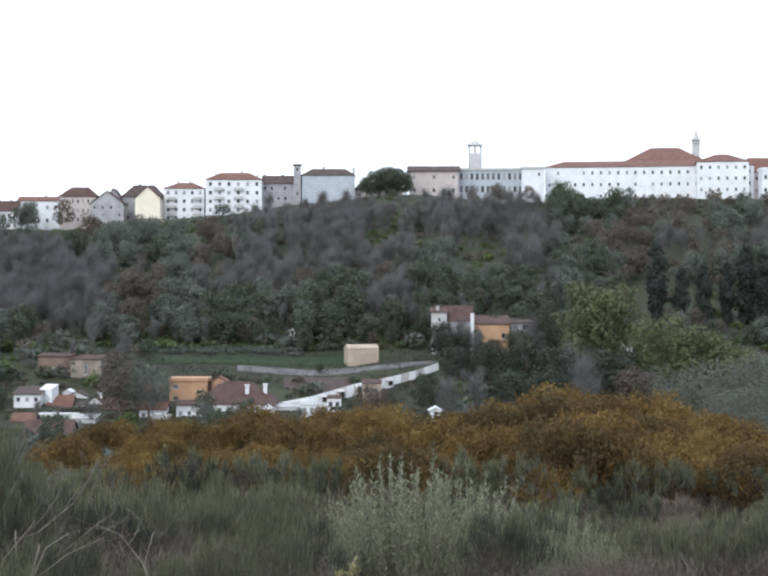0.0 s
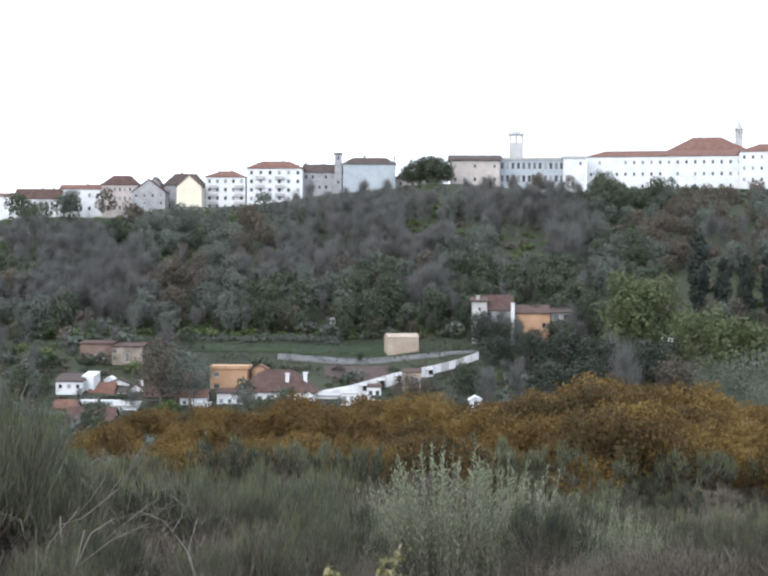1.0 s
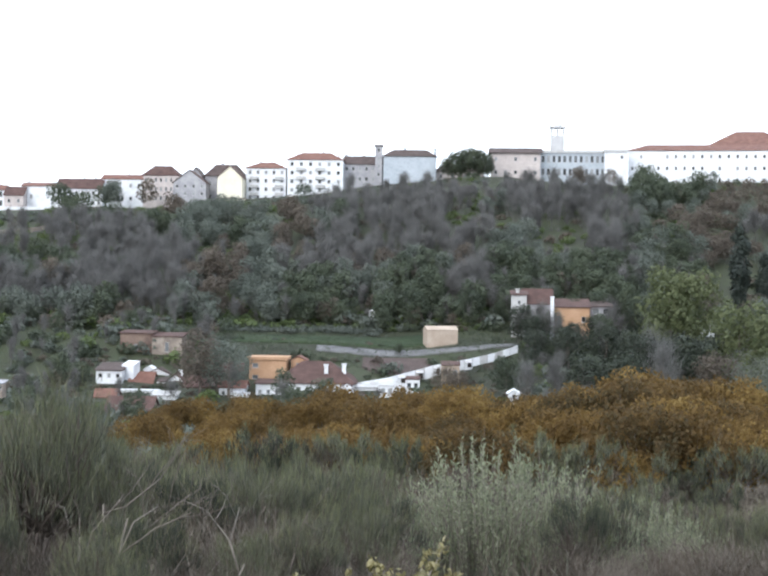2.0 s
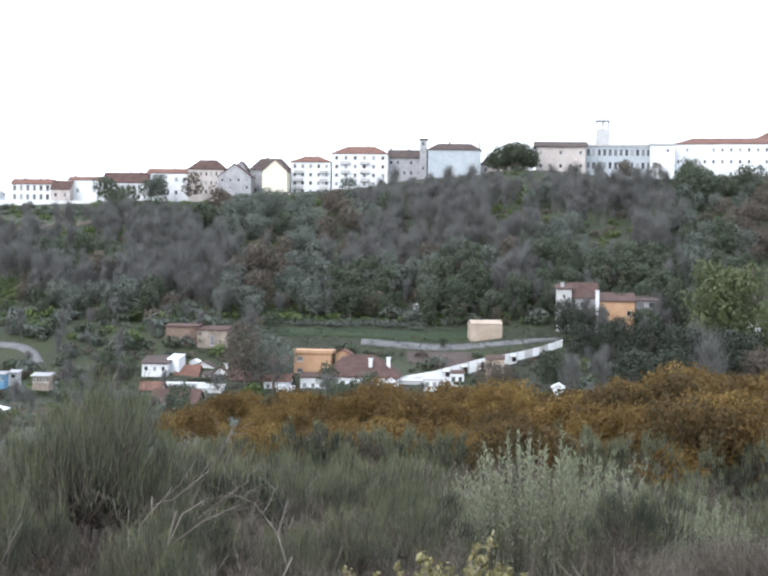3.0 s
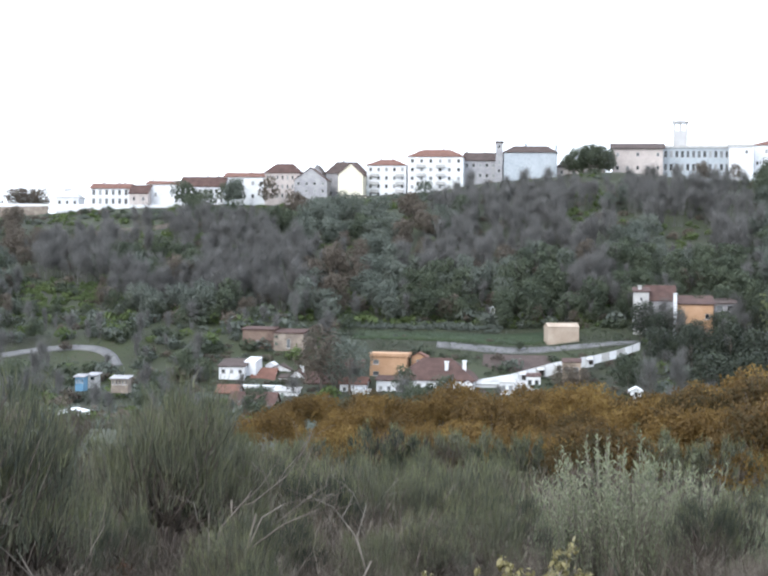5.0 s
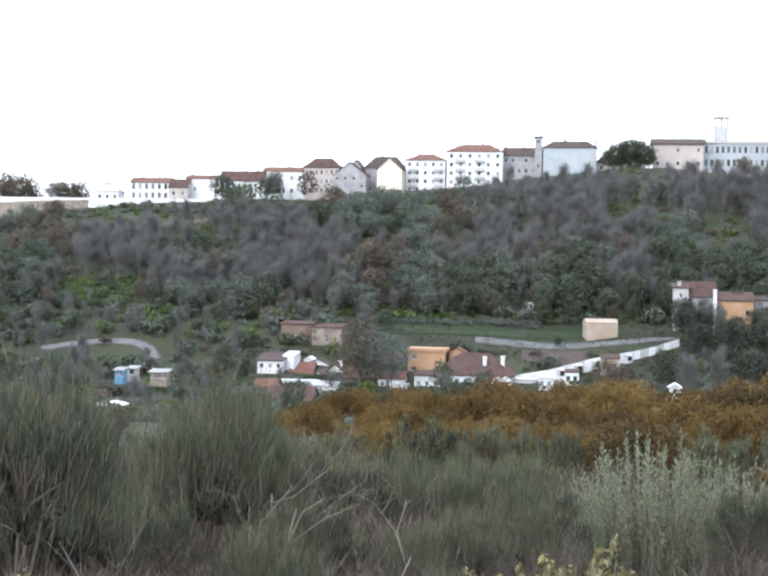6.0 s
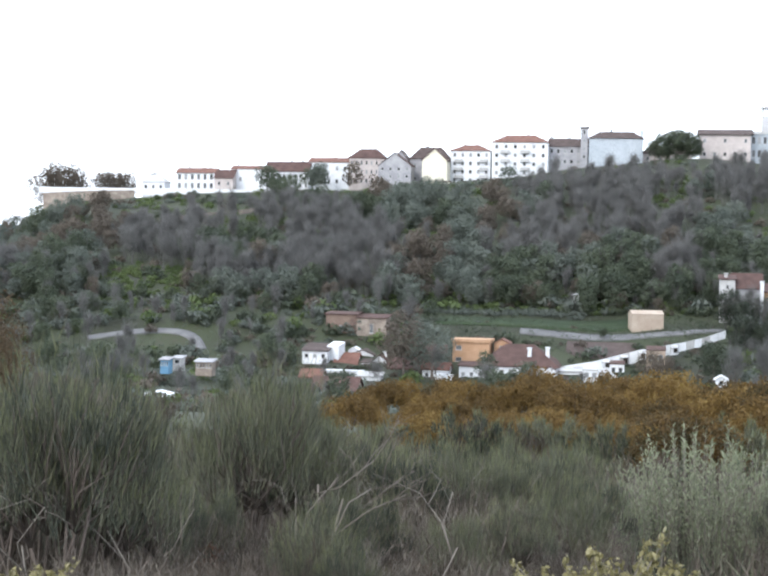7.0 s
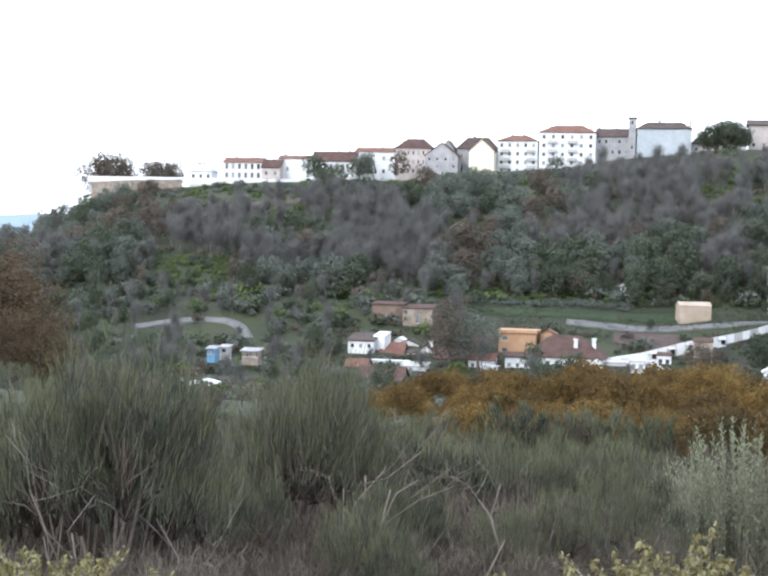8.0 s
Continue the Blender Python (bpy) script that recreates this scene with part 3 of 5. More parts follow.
def bell_tower(name, label, e, base, shaft, top, d, w, mat, spire=False):
    k = d / 3200
    c = site(e, base, d)
    ob = thing(name, Matrix.Translation(c), label, "tower")
    h, t = (shaft - base) * k, (top - base) * k
    s = Shape()
    s.box(-w / 2, w / 2, -w / 2, w / 2, -30, h)
    part("shaft", s.mesh("shaft", mat), ob)
    b = Shape()
    open_h = (t - h) * (0.45 if not spire else 0.3)
    for sx in (-1, 1):
        for sy in (-1, 1):
            b.box(sx * w / 2 - (0.5 if sx > 0 else 0), sx * w / 2 + (0 if sx > 0 else 0.5), sy * w / 2 - (0.5 if sy > 0 else 0), sy * w / 2 + (0 if sy > 0 else 0.5), h, h + open_h)
    for sy in (-1, 1):
        b.box(-0.3, 0.3, sy * (w / 2 - 0.3) - 0.2, sy * (w / 2 - 0.3) + 0.2, h, h + open_h)
    b.box(-w / 2 - 0.45, w / 2 + 0.45, -w / 2 - 0.45, w / 2 + 0.45, h + open_h, h + open_h + 0.6)
    part("belfry", b.mesh("belfry", mat), ob)
    r = Shape()
    z = h + open_h + 0.6
    if spire:
        r.tube([(0, 0, z), (0, 0, z + 1), (0, 0, t)], [w * 0.5, w * 0.36, 0.08], 8)
    else:
        r.tube([(0, 0, z), (0, 0, z + 0.8), (0, 0, z + 1.5), (0, 0, z + 2.2)], [w * 0.36, w * 0.32, w * 0.2, 0.15], 8)
        r.tube([(0, 0, z + 2.2), (0, 0, t)], [0.12, 0.06], 5)
        for sx in (-1, 1):
            for sy in (-1, 1):
                r.tube([(sx * w * 0.55, sy * w * 0.55, z), (sx * w * 0.55, sy * w * 0.55, z + 0.9)], [0.28, 0.05], 5)
    part("cap", r.mesh("cap", mat), ob)


bell_tower("bell_tower", "white church bell tower with open belfry and finial", 186, 236, 274, 309, 680, 5.6, TOWER)
bell_tower("bell_tower", "grey stone turret with a slim pointed spire", 637, 270, 292, 324, 690, 2.9, CONCRETE, True)
bell_tower("bell_tower", "small white turret with a thin finial", -1086, 138, 142, 166, 640, 2.2, WHITE, True)


def terrace_wall():
    s = Shape()
    a, b = site(-1335, 96, 598), site(-1130, 104, 598)
    for k in range(20):
        p, q = a.lerp(b, k / 20), a.lerp(b, (k + 1) / 20)
        bow = lambda t: -6 * math.sin(math.pi * t)
        low = [(p.x, p.y + bow(k / 20), p.z - 5), (q.x, q.y + bow((k + 1) / 20), q.z - 5), (q.x, q.y + 1 + bow((k + 1) / 20), q.z - 5), (p.x, p.y + 1 + bow(k / 20), p.z - 5)]
        s.solid(low, [(x, y, z + 6.9) for x, y, z in low])
    ob = thing("terrace_wall", Matrix.Identity(4), "rounded stone retaining wall below a white parapet", "wall")
    part("stone_face", s.mesh("stone_face", STONE), ob)
    s = Shape()
    a, b = site(-1345, 113, 600), site(-860, 112, 600)
    for k in range(24):
        p, q = a.lerp(b, k / 24), a.lerp(b, (k + 1) / 24)
        low = [(p.x, p.y, p.z - 1.2), (q.x, q.y, q.z - 1.2), (q.x, q.y + 0.5, q.z - 1.2), (p.x, p.y + 0.5, p.z - 1.2)]
        s.solid(low, [(x, y, z + 2.4) for x, y, z in low])
    part("parapet", s.mesh("parapet", WHITE), ob, "white parapet")


terrace_wall()


def pylon():
    c = site(-1452, 12, 1500)
    ob = thing("power_pylon", Matrix.Translation(c), "thin lattice power pylon in the haze", "pylon")
    s = Shape()
    h = 19
    for sx in (-1, 1):
        for sy in (-1, 1):
            s.tube([(sx * 3, sy * 3, -20), (sx * 1.2, sy * 1.2, h * 0.6), (sx * 0.9, sy * 0.9, h)], [0.3, 0.25, 0.2], 4)
    for k in range(7):
        z0, z1 = h * k / 7, h * (k + 1) / 7
        r0, r1 = 3 - 2 * k / 7, 3 - 2 * (k + 1) / 7
        s.tube([(-r0, -r0, z0), (r1, -r1, z1)], [0.15, 0.15], 4)
        s.tube([(r0, -r0, z0), (-r1, -r1, z1)], [0.15, 0.15], 4)
    part("mast", s.mesh("mast", METAL), ob)
    for x in (-1, 1):
        s = Shape()
        s.tube([(x * 0.8, 0, h - 3), (x * 11, 0, h), (x * 0.8, 0, h)], [0.25, 0.2, 0.2], 4)
        part("arm", s.mesh("arm", METAL), ob)


pylon()

# the village in the valley
V = 380
house("house", "white two-storey house with a flat parapet", "house", -756, -702, -258, -218, V, -206, "shed", WHITE, DARK_TILE, rows=2, cols=3, win=(0.9, 1.0), depth=8, skip=((0, 0), (1, 0)))
house("house", "white stepped side wall of the two-storey house", "house", -704, -676, -256, -208, V + 3, -199, "shed", WHITE, WHITE, rows=1, cols=1, skip=((0, 0),), depth=3, turn=-20, over=0.05)
house("house", "house with a rusty red roof in the village", "house", -688, -640, -262, -246, V + 1, -222, "ridge", WHITE, TILE, rows=1, cols=3, depth=8)
house("house", "small white house with a dark doorway", "house", -650, -604, -262, -222, V + 8, -212, "gable", WHITE, DARK_TILE, rows=1, cols=2, win=(1.6, 1.8), depth=7)
house("garden_wall", "long white garden wall with a rounded end", "wall", -706, -628, -276, -258, V - 8, -256, "flat", WHITE, WHITE, rows=1, cols=6, skip=((0, 0), (3, 0)), win=(1.1, 1.2), depth=1.5)
house("house", "old stone house with empty windows and a broken tile roof", "house", -735, -640, -340, -300, 335, -274, "ridge", STONE, OLD_TILE, rows=1, cols=5, win=(0.8, 1.3), depth=8)
house("house", "low red-roofed cottage behind a tree", "house", -572, -508, -268, -248, V, -228, "ridge", WHITE, OLD_TILE, rows=1, cols=4, win=(0.8, 0.9), depth=8)
house("house", "white cottage partly hidden by a tree", "house", -566, -530, -236, -214, V + 20, -206, "ridge", WHITE, OLD_TILE, rows=1, cols=2, depth=6)
house("house", "reddish cottage behind bare branches", "house", -510, -450, -246, -216, V + 12, -200, "ridge", PINK, OLD_TILE, rows=1, cols=3, depth=6)
house("house", "bright ochre house with a dark awning", "house", -438, -362, -238, -190, V + 6, -184, "flat", OCHRE, OCHRE, rows=2, cols=3, win=(1.5, 1.1), skip=((1, 1), (2, 1), (2, 0), (1, 0)), depth=8)
house("house", "small ochre outhouse with a tiled roof", "house", -352, -322, -214, -190, V + 10, -182, "gable", OCHRE, TILE, rows=1, cols=1, depth=5)
house("house", "white cottage front beside the big roof", "house", -424, -372, -272, -240, V - 6, -234, "shed", WHITE, OLD_TILE, rows=1, cols=3, win=(0.9, 1.0), depth=6)
house("house", "broad house with a big old red-brown roof", "house", -388, -222, -268, -238, V - 2, -196, "hip", WHITE, OLD_TILE, rows=1, cols=8, win=(1.3, 1.9), depth=15, chimneys=((0.14, -0.6, 0.2), (0.36, -0.4, 0.25), (-0.42, -3.0, 0.05)))
house("house", "low white building continuing the row", "house", -224, -120, -266, -244, V, -238, "shed", WHITE, CONCRETE, rows=1, cols=6, win=(1.2, 1.2), skip=((1, 0), (4, 0)), depth=8)
house("long_shed", "long shed with a dark lean-to roof", "shed", -205, -70, -240, -222, V + 14, -188, "shed", BROWN_WALL, DARK_TILE, rows=1, cols=4, skip=((0, 0), (2, 0)), depth=9)
house("shed", "small pale gabled shed by the road", "shed", -74, -10, -150, -124, 414, -117, "ridge", PEACH, PEACH, rows=1, cols=1, skip=((0, 0),), depth=5, over=0.1, turn=14)
house("house", "tall white narrow house on the hillside", "house", 98, 128, -140, -50, 424, -42, "shed", CONCRETE, OLD_TILE, rows=3, cols=1, win=(0.7, 1.0), depth=6, chimneys=((-0.1, 0.5, 0.3),))
house("house", "hillside house with a brown tiled roof", "house", 122, 180, -130, -66, 426, -38, "ridge", GREY_WALL, OLD_TILE, rows=2, cols=3, win=(1.2, 1.5), depth=9)
house("house", "warm ochre hillside house with a tiled roof", "house", 184, 256, -122, -74, 424, -58, "shed", OCHRE, OLD_TILE, rows=1, cols=3, skip=((0, 0), (1, 0)), depth=8)
house("pier", "white corner pier of the ochre house", "pier", 177, 184, -125, -54, 422, -52, "flat", WHITE, WHITE, rows=1, cols=1, skip=((0, 0),), depth=1.2, over=0.1)
house("shed", "dark open shed beside the ochre house", "shed", 258, 300, -90, -72, 430, -62, "shed", GREY_WALL, DARK_TILE, rows=1, cols=2, win=(1.8, 1.6), depth=5)
house("ruined_house", "roofless earth-brown ruin with plastered patches", "ruin", -706, -640, -196, -140, 402, -136, "shed", BROWN_WALL, OLD_TILE, rows=1, cols=3, skip=((0, 0), (2, 0)), depth=7)
house("ruined_house", "half-plastered ruin wall with a dark door", "ruin", -640, -578, -190, -146, 401, -140, "shed", STONE, OLD_TILE, rows=1, cols=3, win=(1.0, 2.4), skip=((0, 0), (2, 0)), depth=7)
house("shed", "light blue sheet-metal hut", "shed", -1066, -1048, -262, -247, 340, -243, "shed", BLUE, GREY_WALL, rows=1, cols=3, win=(0.6, 0.8), depth=3, foot=1.5)
house("shed", "pale makeshift garden hut", "shed", -1038, -1020, -256, -243, 346, -239, "shed", CONCRETE, GREY_WALL, rows=1, cols=1, depth=3, foot=1.5)
house("shed", "patchwork garden shed of boards and sheets", "shed", -988, -952, -264, -249, 344, -244, "shed", STONE, GREY_WALL, rows=1, cols=5, win=(0.8, 0.9), depth=3, foot=1.5)
house("polytunnel", "low white covered greenhouse among the scrub", "greenhouse", -1106, -1048, -336, -322, 300, -316, "gable", WHITE, WHITE, rows=1, cols=1, skip=((0, 0),), depth=4, foot=1.5)
house("greenhouse", "small white-roofed garden hut", "greenhouse", -985, -952, -376, -364, 290, -360, "shed", CONCRETE, WHITE, rows=1, cols=2, depth=3, foot=1.5)
house("pump_house", "little white pump house by the trees", "hut", 94, 116, -264, -250, 330, -244, "gable", WHITE, WHITE, rows=1, cols=1, win=(0.8, 1.2), depth=3, foot=2)
house("roadside_hut", "low white hut half hidden by trees", "hut", 468, 508, -118, -110, 430, -107, "flat", WHITE, WHITE, rows=1, cols=1, skip=((0, 0),), depth=3)
house("roadside_hut", "tiny white hut in the wood", "hut", -193, -182, -98, -88, 436, -85, "gable", WHITE, WHITE, rows=1, cols=1, win=(0.6, 1.0), depth=3)


house("house", "small white house with a faded red roof", "house", -500, -446, -272, -248, V - 6, -236, "ridge", WHITE, TILE, rows=1, cols=3, win=(0.8, 1.0), depth=6)
house("house", "white lean-to beside the stone house", "house", -640, -590, -292, -268, V - 14, -262, "shed", WHITE, CONCRETE, rows=1, cols=3, win=(0.8, 1.0), depth=5)
house("house", "reddish tiled cottage below the white house", "house", -760, -716, -292, -272, V - 16, -258, "ridge", PINK, TILE, rows=1, cols=3, win=(0.7, 0.9), depth=6)
house("house", "white gable with a chimney between the roofs", "house", -606, -574, -266, -236, V + 4, -222, "gable", WHITE, OLD_TILE, rows=1, cols=2, win=(0.8, 1.0), depth=7, chimneys=((0.2, 0.6, 0.4),))
house("house", "low white terrace front with dark doorways", "house", -330, -205, -292, -268, V - 12, -262, "shed", WHITE, OLD_TILE, rows=1, cols=7, win=(1.2, 1.8), depth=5)


for e0, e1, base, eave, d, top, roof, wall, tiles, cols, win in (
        (-722, -706, -284, -264, V - 9, -258, "flat", WHITE, WHITE, 1, (1.4, 1.6)), (-674, -654, -252, -232, V + 5, -226, "shed", WHITE, DARK_TILE, 2, (0.9, 1.1)),
        (-656, -636, -240, -214, V + 9, -208, "gable", WHITE, WHITE, 1, (1.2, 1.0)), (-630, -612, -262, -240, V + 2, -234, "shed", WHITE, DARK_TILE, 1, (1.5, 1.3)),
        (-548, -530, -222, -204, V + 18, -198, "shed", WHITE, CONCRETE, 1, (1.0, 1.0)), (-474, -458, -288, -262, V - 10, -258, "flat", WHITE, WHITE, 1, (0.9, 1.5)),
        (-452, -440, -290, -264, V - 10, -260, "flat", WHITE, WHITE, 1, (0.8, 1.4)), (-300, -286, -292, -262, V - 14, -258, "flat", WHITE, WHITE, 1, (0.8, 1.6)),
        (-246, -226, -276, -242, V - 4, -236, "gable", WHITE, OLD_TILE, 1, (1.0, 1.8)), (-170, -140, -262, -240, V - 6, -236, "shed", WHITE, CONCRETE, 2, (1.3, 1.4)),
        (-116, -88, -250, -226, V - 2, -222, "shed", WHITE, OLD_TILE, 2, (1.1, 1.2)), (-44, -6, -224, -196, V + 4, -190, "shed", PEACH, OLD_TILE, 2, (1.2, 1.2))):
    house("outbuilding", "small %s outbuilding with a dark opening" % ("white" if wall is WHITE else "peach"), "outbuilding", e0, e1, base, eave, d, top, roof, wall, tiles, rows=1, cols=cols, win=win, depth=4, over=0.15, group="village outbuildings")


def ramp_wall():
    """The white wall that climbs with the lane, with lean-to canopies and dark panels painted as shaded openings on its
    lower half.
    """
    ob = thing("lane_wall", Matrix.Identity(4), "long white wall with canopies climbing beside the lane", "wall")
    line = [site(-226, -236, 384), site(-150, -222, 386), (site(-60, -196, 390)), site(20, -180, 394), site(66, -168, 398), site(112, -152, 402)]
    for k, (a, b) in enumerate(zip(line, line[1:])):
        n = (4, 5, 5, 3, 3)[k]
        for j in range(n):
            p, q = a.lerp(b, j / n), a.lerp(b, (j + 0.97) / n)
            top, h = (p.z + q.z) / 2, (2.0, 1.8, 1.5, 0.9, 0.7)[k]
            s = Shape()
            low = [(p.x, p.y, p.z - h - 1.2), (q.x, q.y, q.z - h - 1.2), (q.x, q.y + 0.4, q.z - h - 1.2), (p.x, p.y + 0.4, p.z - h - 1.2)]
            s.solid(low, [(x, y, z + h + 1.2) for x, y, z in low])
            part("wall_panel", s.mesh("wall_panel", WHITE if (k * 5 + j) % 4 else CONCRETE), ob)
            if k < 3 and (j + k) % 2 == 0:
                s = Shape()
                s.solid([(p.x + 0.1, p.y - 1.5, top - 0.95), (q.x - 0.1, q.y - 1.5, top - 0.95), (q.x - 0.1, q.y - 0.17, top - 0.4), (p.x + 0.1, p.y - 0.17, top - 0.4)],
                        [(p.x + 0.1, p.y - 1.5, top - 0.83), (q.x - 0.1, q.y - 1.5, top - 0.83), (q.x - 0.1, q.y - 0.17, top - 0.28), (p.x + 0.1, p.y - 0.17, top - 0.28)])
                part("canopy", s.mesh("canopy", CONCRETE), ob, "sloping pale canopy")
                # a dark sheet on the wall stands in for the shade of an opening
                s = Shape()
                m = p.lerp(q, 0.5)
                s.box(m.x - 0.75, m.x + 0.75, m.y - 0.1, m.y - 0.004, top - h - 0.6, top - 1.0)
                part("door", s.mesh("door", OPENING_SHADE), ob, "dark panel painted as a shaded opening")


ramp_wall()
strip("road", [site(-300, -178, 408), site(-160, -166, 408), site(-60, -157, 409), site(20, -148, 410), site(120, -140, 413)], 4, ASPHALT, "grey lane climbing past the village", "road", 0.15)
strip("lane", [site(-1230, -196, 396), site(-1150, -182, 400), site(-1060, -176, 402), site(-1000, -180, 400), site(-975, -200, 392)], 3.2, ASPHALT, "pale bend of a lane on the slope", "road", 0.15)
strip("meadow", [site(-470, -158, 418), site(-300, -152, 418), site(-150, -142, 420), site(-20, -128, 424)], 13, GRASS, "narrow green meadow terrace", "meadow", 0.2)


# ---- the wooded slope ----
rng = np.random.default_rng(7)
LEAFY = [leafy_parts(20 + i, 8.0, 7.0, 13, 850, 0.3, simple=True) for i in range(4)]
BARES = [bare_parts(40 + i, 9.0, 440, twig=0.08) for i in range(4)]
SHRUBS = [(None, leaves(np.random.default_rng(60 + i), [(0, 0, 0.8), (1.0, 0.3, 0.6), (-0.9, 0.4, 0.7), (0.1, -0.8, 0.5)], [0.9, 0.8, 0.8, 0.7], 120, 0.27, simple=True)) for i in range(3)]


HILL_ROAD_E, HILL_ROAD_Y = (-1247, -1052, -892, -807), (522, 539, 550, 561)


def hill_road():
    """A narrow road that climbs across the slope to the town, held by a dark stone wall."""
    at = lambda e: Vector((e * np.interp(e, HILL_ROAD_E, HILL_ROAD_Y) / 3200, np.interp(e, HILL_ROAD_E, HILL_ROAD_Y), 0))
    strip("hill_road", [at(e) for e in HILL_ROAD_E], 4, ASPHALT, "narrow road climbing across the slope to the town", "road", 0.2)
    ob = thing("road_wall", Matrix.Identity(4), "dark stone retaining wall below the hill road", "wall")
    for k in range(30):
        p, q = at(-1247 + 440 * k / 30), at(-1247 + 440 * (k + 1) / 30)
        s = Shape()
        low = [(v.x, v.y - 2.6 + dy, ground_z(v.x, v.y - 2.6) - 1.0) for v, dy in ((p, 0), (q, 0), (q, 0.5), (p, 0.5))]
        s.solid(low, [(x, y, z + 2.7) for x, y, z in low])
        part("wall_panel", s.mesh("wall_panel", STONE), ob)


hill_road()


def slope_places(count, size, keep, low=429):
    """Places on the hillside, thinned by a mask."""
    out = []
    while len(out) < count:
        y = low + (597 - low) * rng.random()
        e = -1800 + 2750 * rng.random()
        x = e * y / 3200
        if keep(e, y):
            out.append((x, y, size * (0.6 + 0.7 * rng.random()), 0.85 + 0.35 * rng.random()))
    return out


def patch(e, y, k, cut):
    return noise.noise((e * 0.006 + k * 17.3, y * 0.022, k * 3.1)) > cut


def below_town(e, y):
    """Where trees stand: clear of the houses, the meadow and a few grassy openings."""
    if y > (572 if e > -560 else 545) and not patch(e, y, 9, 0.15):
        return False
    if y < 433 and -490 < e < 330:
        return False
    if e < -790 and -9 < y - np.interp(e, HILL_ROAD_E, HILL_ROAD_Y) < 5:
        return False
    if -1150 < e < -860 and y > np.interp(e, HILL_ROAD_E, HILL_ROAD_Y) and not patch(e, y, 6, 0.25):
        return False
    if 438 < y < 478 and 500 < e < 820 or -1190 < e < -1020 and y < 462:
        return False
    return not patch(e, y, 8, 0.33)


def zone(e, y):
    """Which trees hold this stretch of the slope: whole stands of one look, with ragged borders."""
    v = noise.noise((e * 0.0045, y * 0.017, 2.4)) + rng.normal() * 0.05
    w = noise.noise((e * 0.007 + 41.0, y * 0.021, 7.7)) + rng.normal() * 0.06
    if -320 < e < 330 and 480 < y < 585:
        v += 0.35
    if -720 < e < 330:
        v, w = v + 0.12, w + (0.3 if e < 60 and y < 510 else 0.1)
    if e > 60 and y < 505:
        v, w = v - 0.3, w - 0.25
    elif e > 60 and y < 545:
        v -= 0.16
    if e > 480:
        w += 0.4
    if v > 0.04 and y > 440:
        return "bare" if y < 564 else "none"
    return "evergreen" if w < -0.14 else "grey" if w < 0.2 else "russet"


woods("bare_woods", "leafless grey-brown woods covering the slope", BARE, [b[1] for b in BARES], slope_places(1150, 1.0, lambda e, y: below_town(e, y) and zone(e, y) == "bare"), 1)
woods("evergreen_woods", "dark evergreen trees in stands on the slope", GREEN, [b[1] for b in LEAFY], slope_places(280, 1.0, lambda e, y: below_town(e, y) and zone(e, y) == "evergreen"), 2)
woods("grey_green_woods", "grey-green trees in stands on the slope", GREYGREEN, [b[1] for b in LEAFY], slope_places(360, 0.95, lambda e, y: below_town(e, y) and zone(e, y) == "grey"), 3)
woods("russet_woods", "trees with a few russet leaves on the slope", RUSSET, [b[1] for b in LEAFY], slope_places(200, 0.95, lambda e, y: below_town(e, y) and zone(e, y) == "russet"), 4)


def foot(count, size, lo, hi):
    """A dense skirt of trees along the foot of the slope."""
    return slope_places(count, size, lambda e, y: lo < y < hi and not (y < 432 and -490 < e < 330) and not (500 < e < 820 and y > 438) and not -1190 < e < -1020)


woods("evergreen_skirt", "dense evergreen thicket at the foot of the slope", GREEN, [b[1] for b in LEAFY], [p for p in foot(240, 0.7, 430, 486) if not -700 < p[0] / p[1] * 3200 < 60], 31)
woods("grey_skirt", "grey-green thicket at the foot of the slope", GREYGREEN, [b[1] for b in LEAFY], foot(130, 0.5, 430, 470), 32)
woods("bare_skirt", "leafless thicket at the foot of the slope", BARE, [b[1] for b in BARES], foot(400, 0.75, 434, 490), 33)
woods("russet_skirt", "russet thicket at the foot of the slope", RUSSET, [b[1] for b in LEAFY], foot(120, 0.62, 430, 475), 34)
woods("green_undergrowth", "fresh green brambles between the trees", BRIGHT, [b[1] for b in SHRUBS], slope_places(900, 1.2, lambda e, y: y < 590 and (patch(e, y, 5, 0.1) or patch(e, y, 8, 0.27) or (-1150 < e < -860 and y > 545))), 5)
woods("bramble_clearing", "bright green bramble clearing on the lower slope", BRIGHT, [b[1] for b in SHRUBS], slope_places(160, 0.9, lambda e, y: -1200 < e < -1010 and y < 466), 15)
woods("dark_undergrowth", "dark shrubs between the trees", GREEN, [b[1] for b in SHRUBS], slope_places(600, 1.4, lambda e, y: y < 590 and (y > 430 or not -470 < e < 110) and zone(e, y) in ("evergreen", "grey")), 6)
woods("brown_undergrowth", "brown leafless shrubs between the trees", RUSSET, [b[1] for b in SHRUBS], slope_places(500, 1.4, lambda e, y: y < 590 and (y > 430 or not -470 < e < 110)), 7)

woods("bramble_fringe", "green brambles along the foot of the bare woods", BRIGHT, [b[1] for b in SHRUBS], slope_places(260, 1.0, lambda e, y: 431 < y < 462 and -640 < e < 330), 16)
woods("pale_hedge", "pale grey hedge bank above the meadow", GREYGREEN, [b[1] for b in SHRUBS], [(e * y / 3200, y, 0.8 + 0.5 * rng.random(), 0.8) for e, y in zip(-500 + 330 * rng.random(110), 427 + 5 * rng.random(110))], 17)


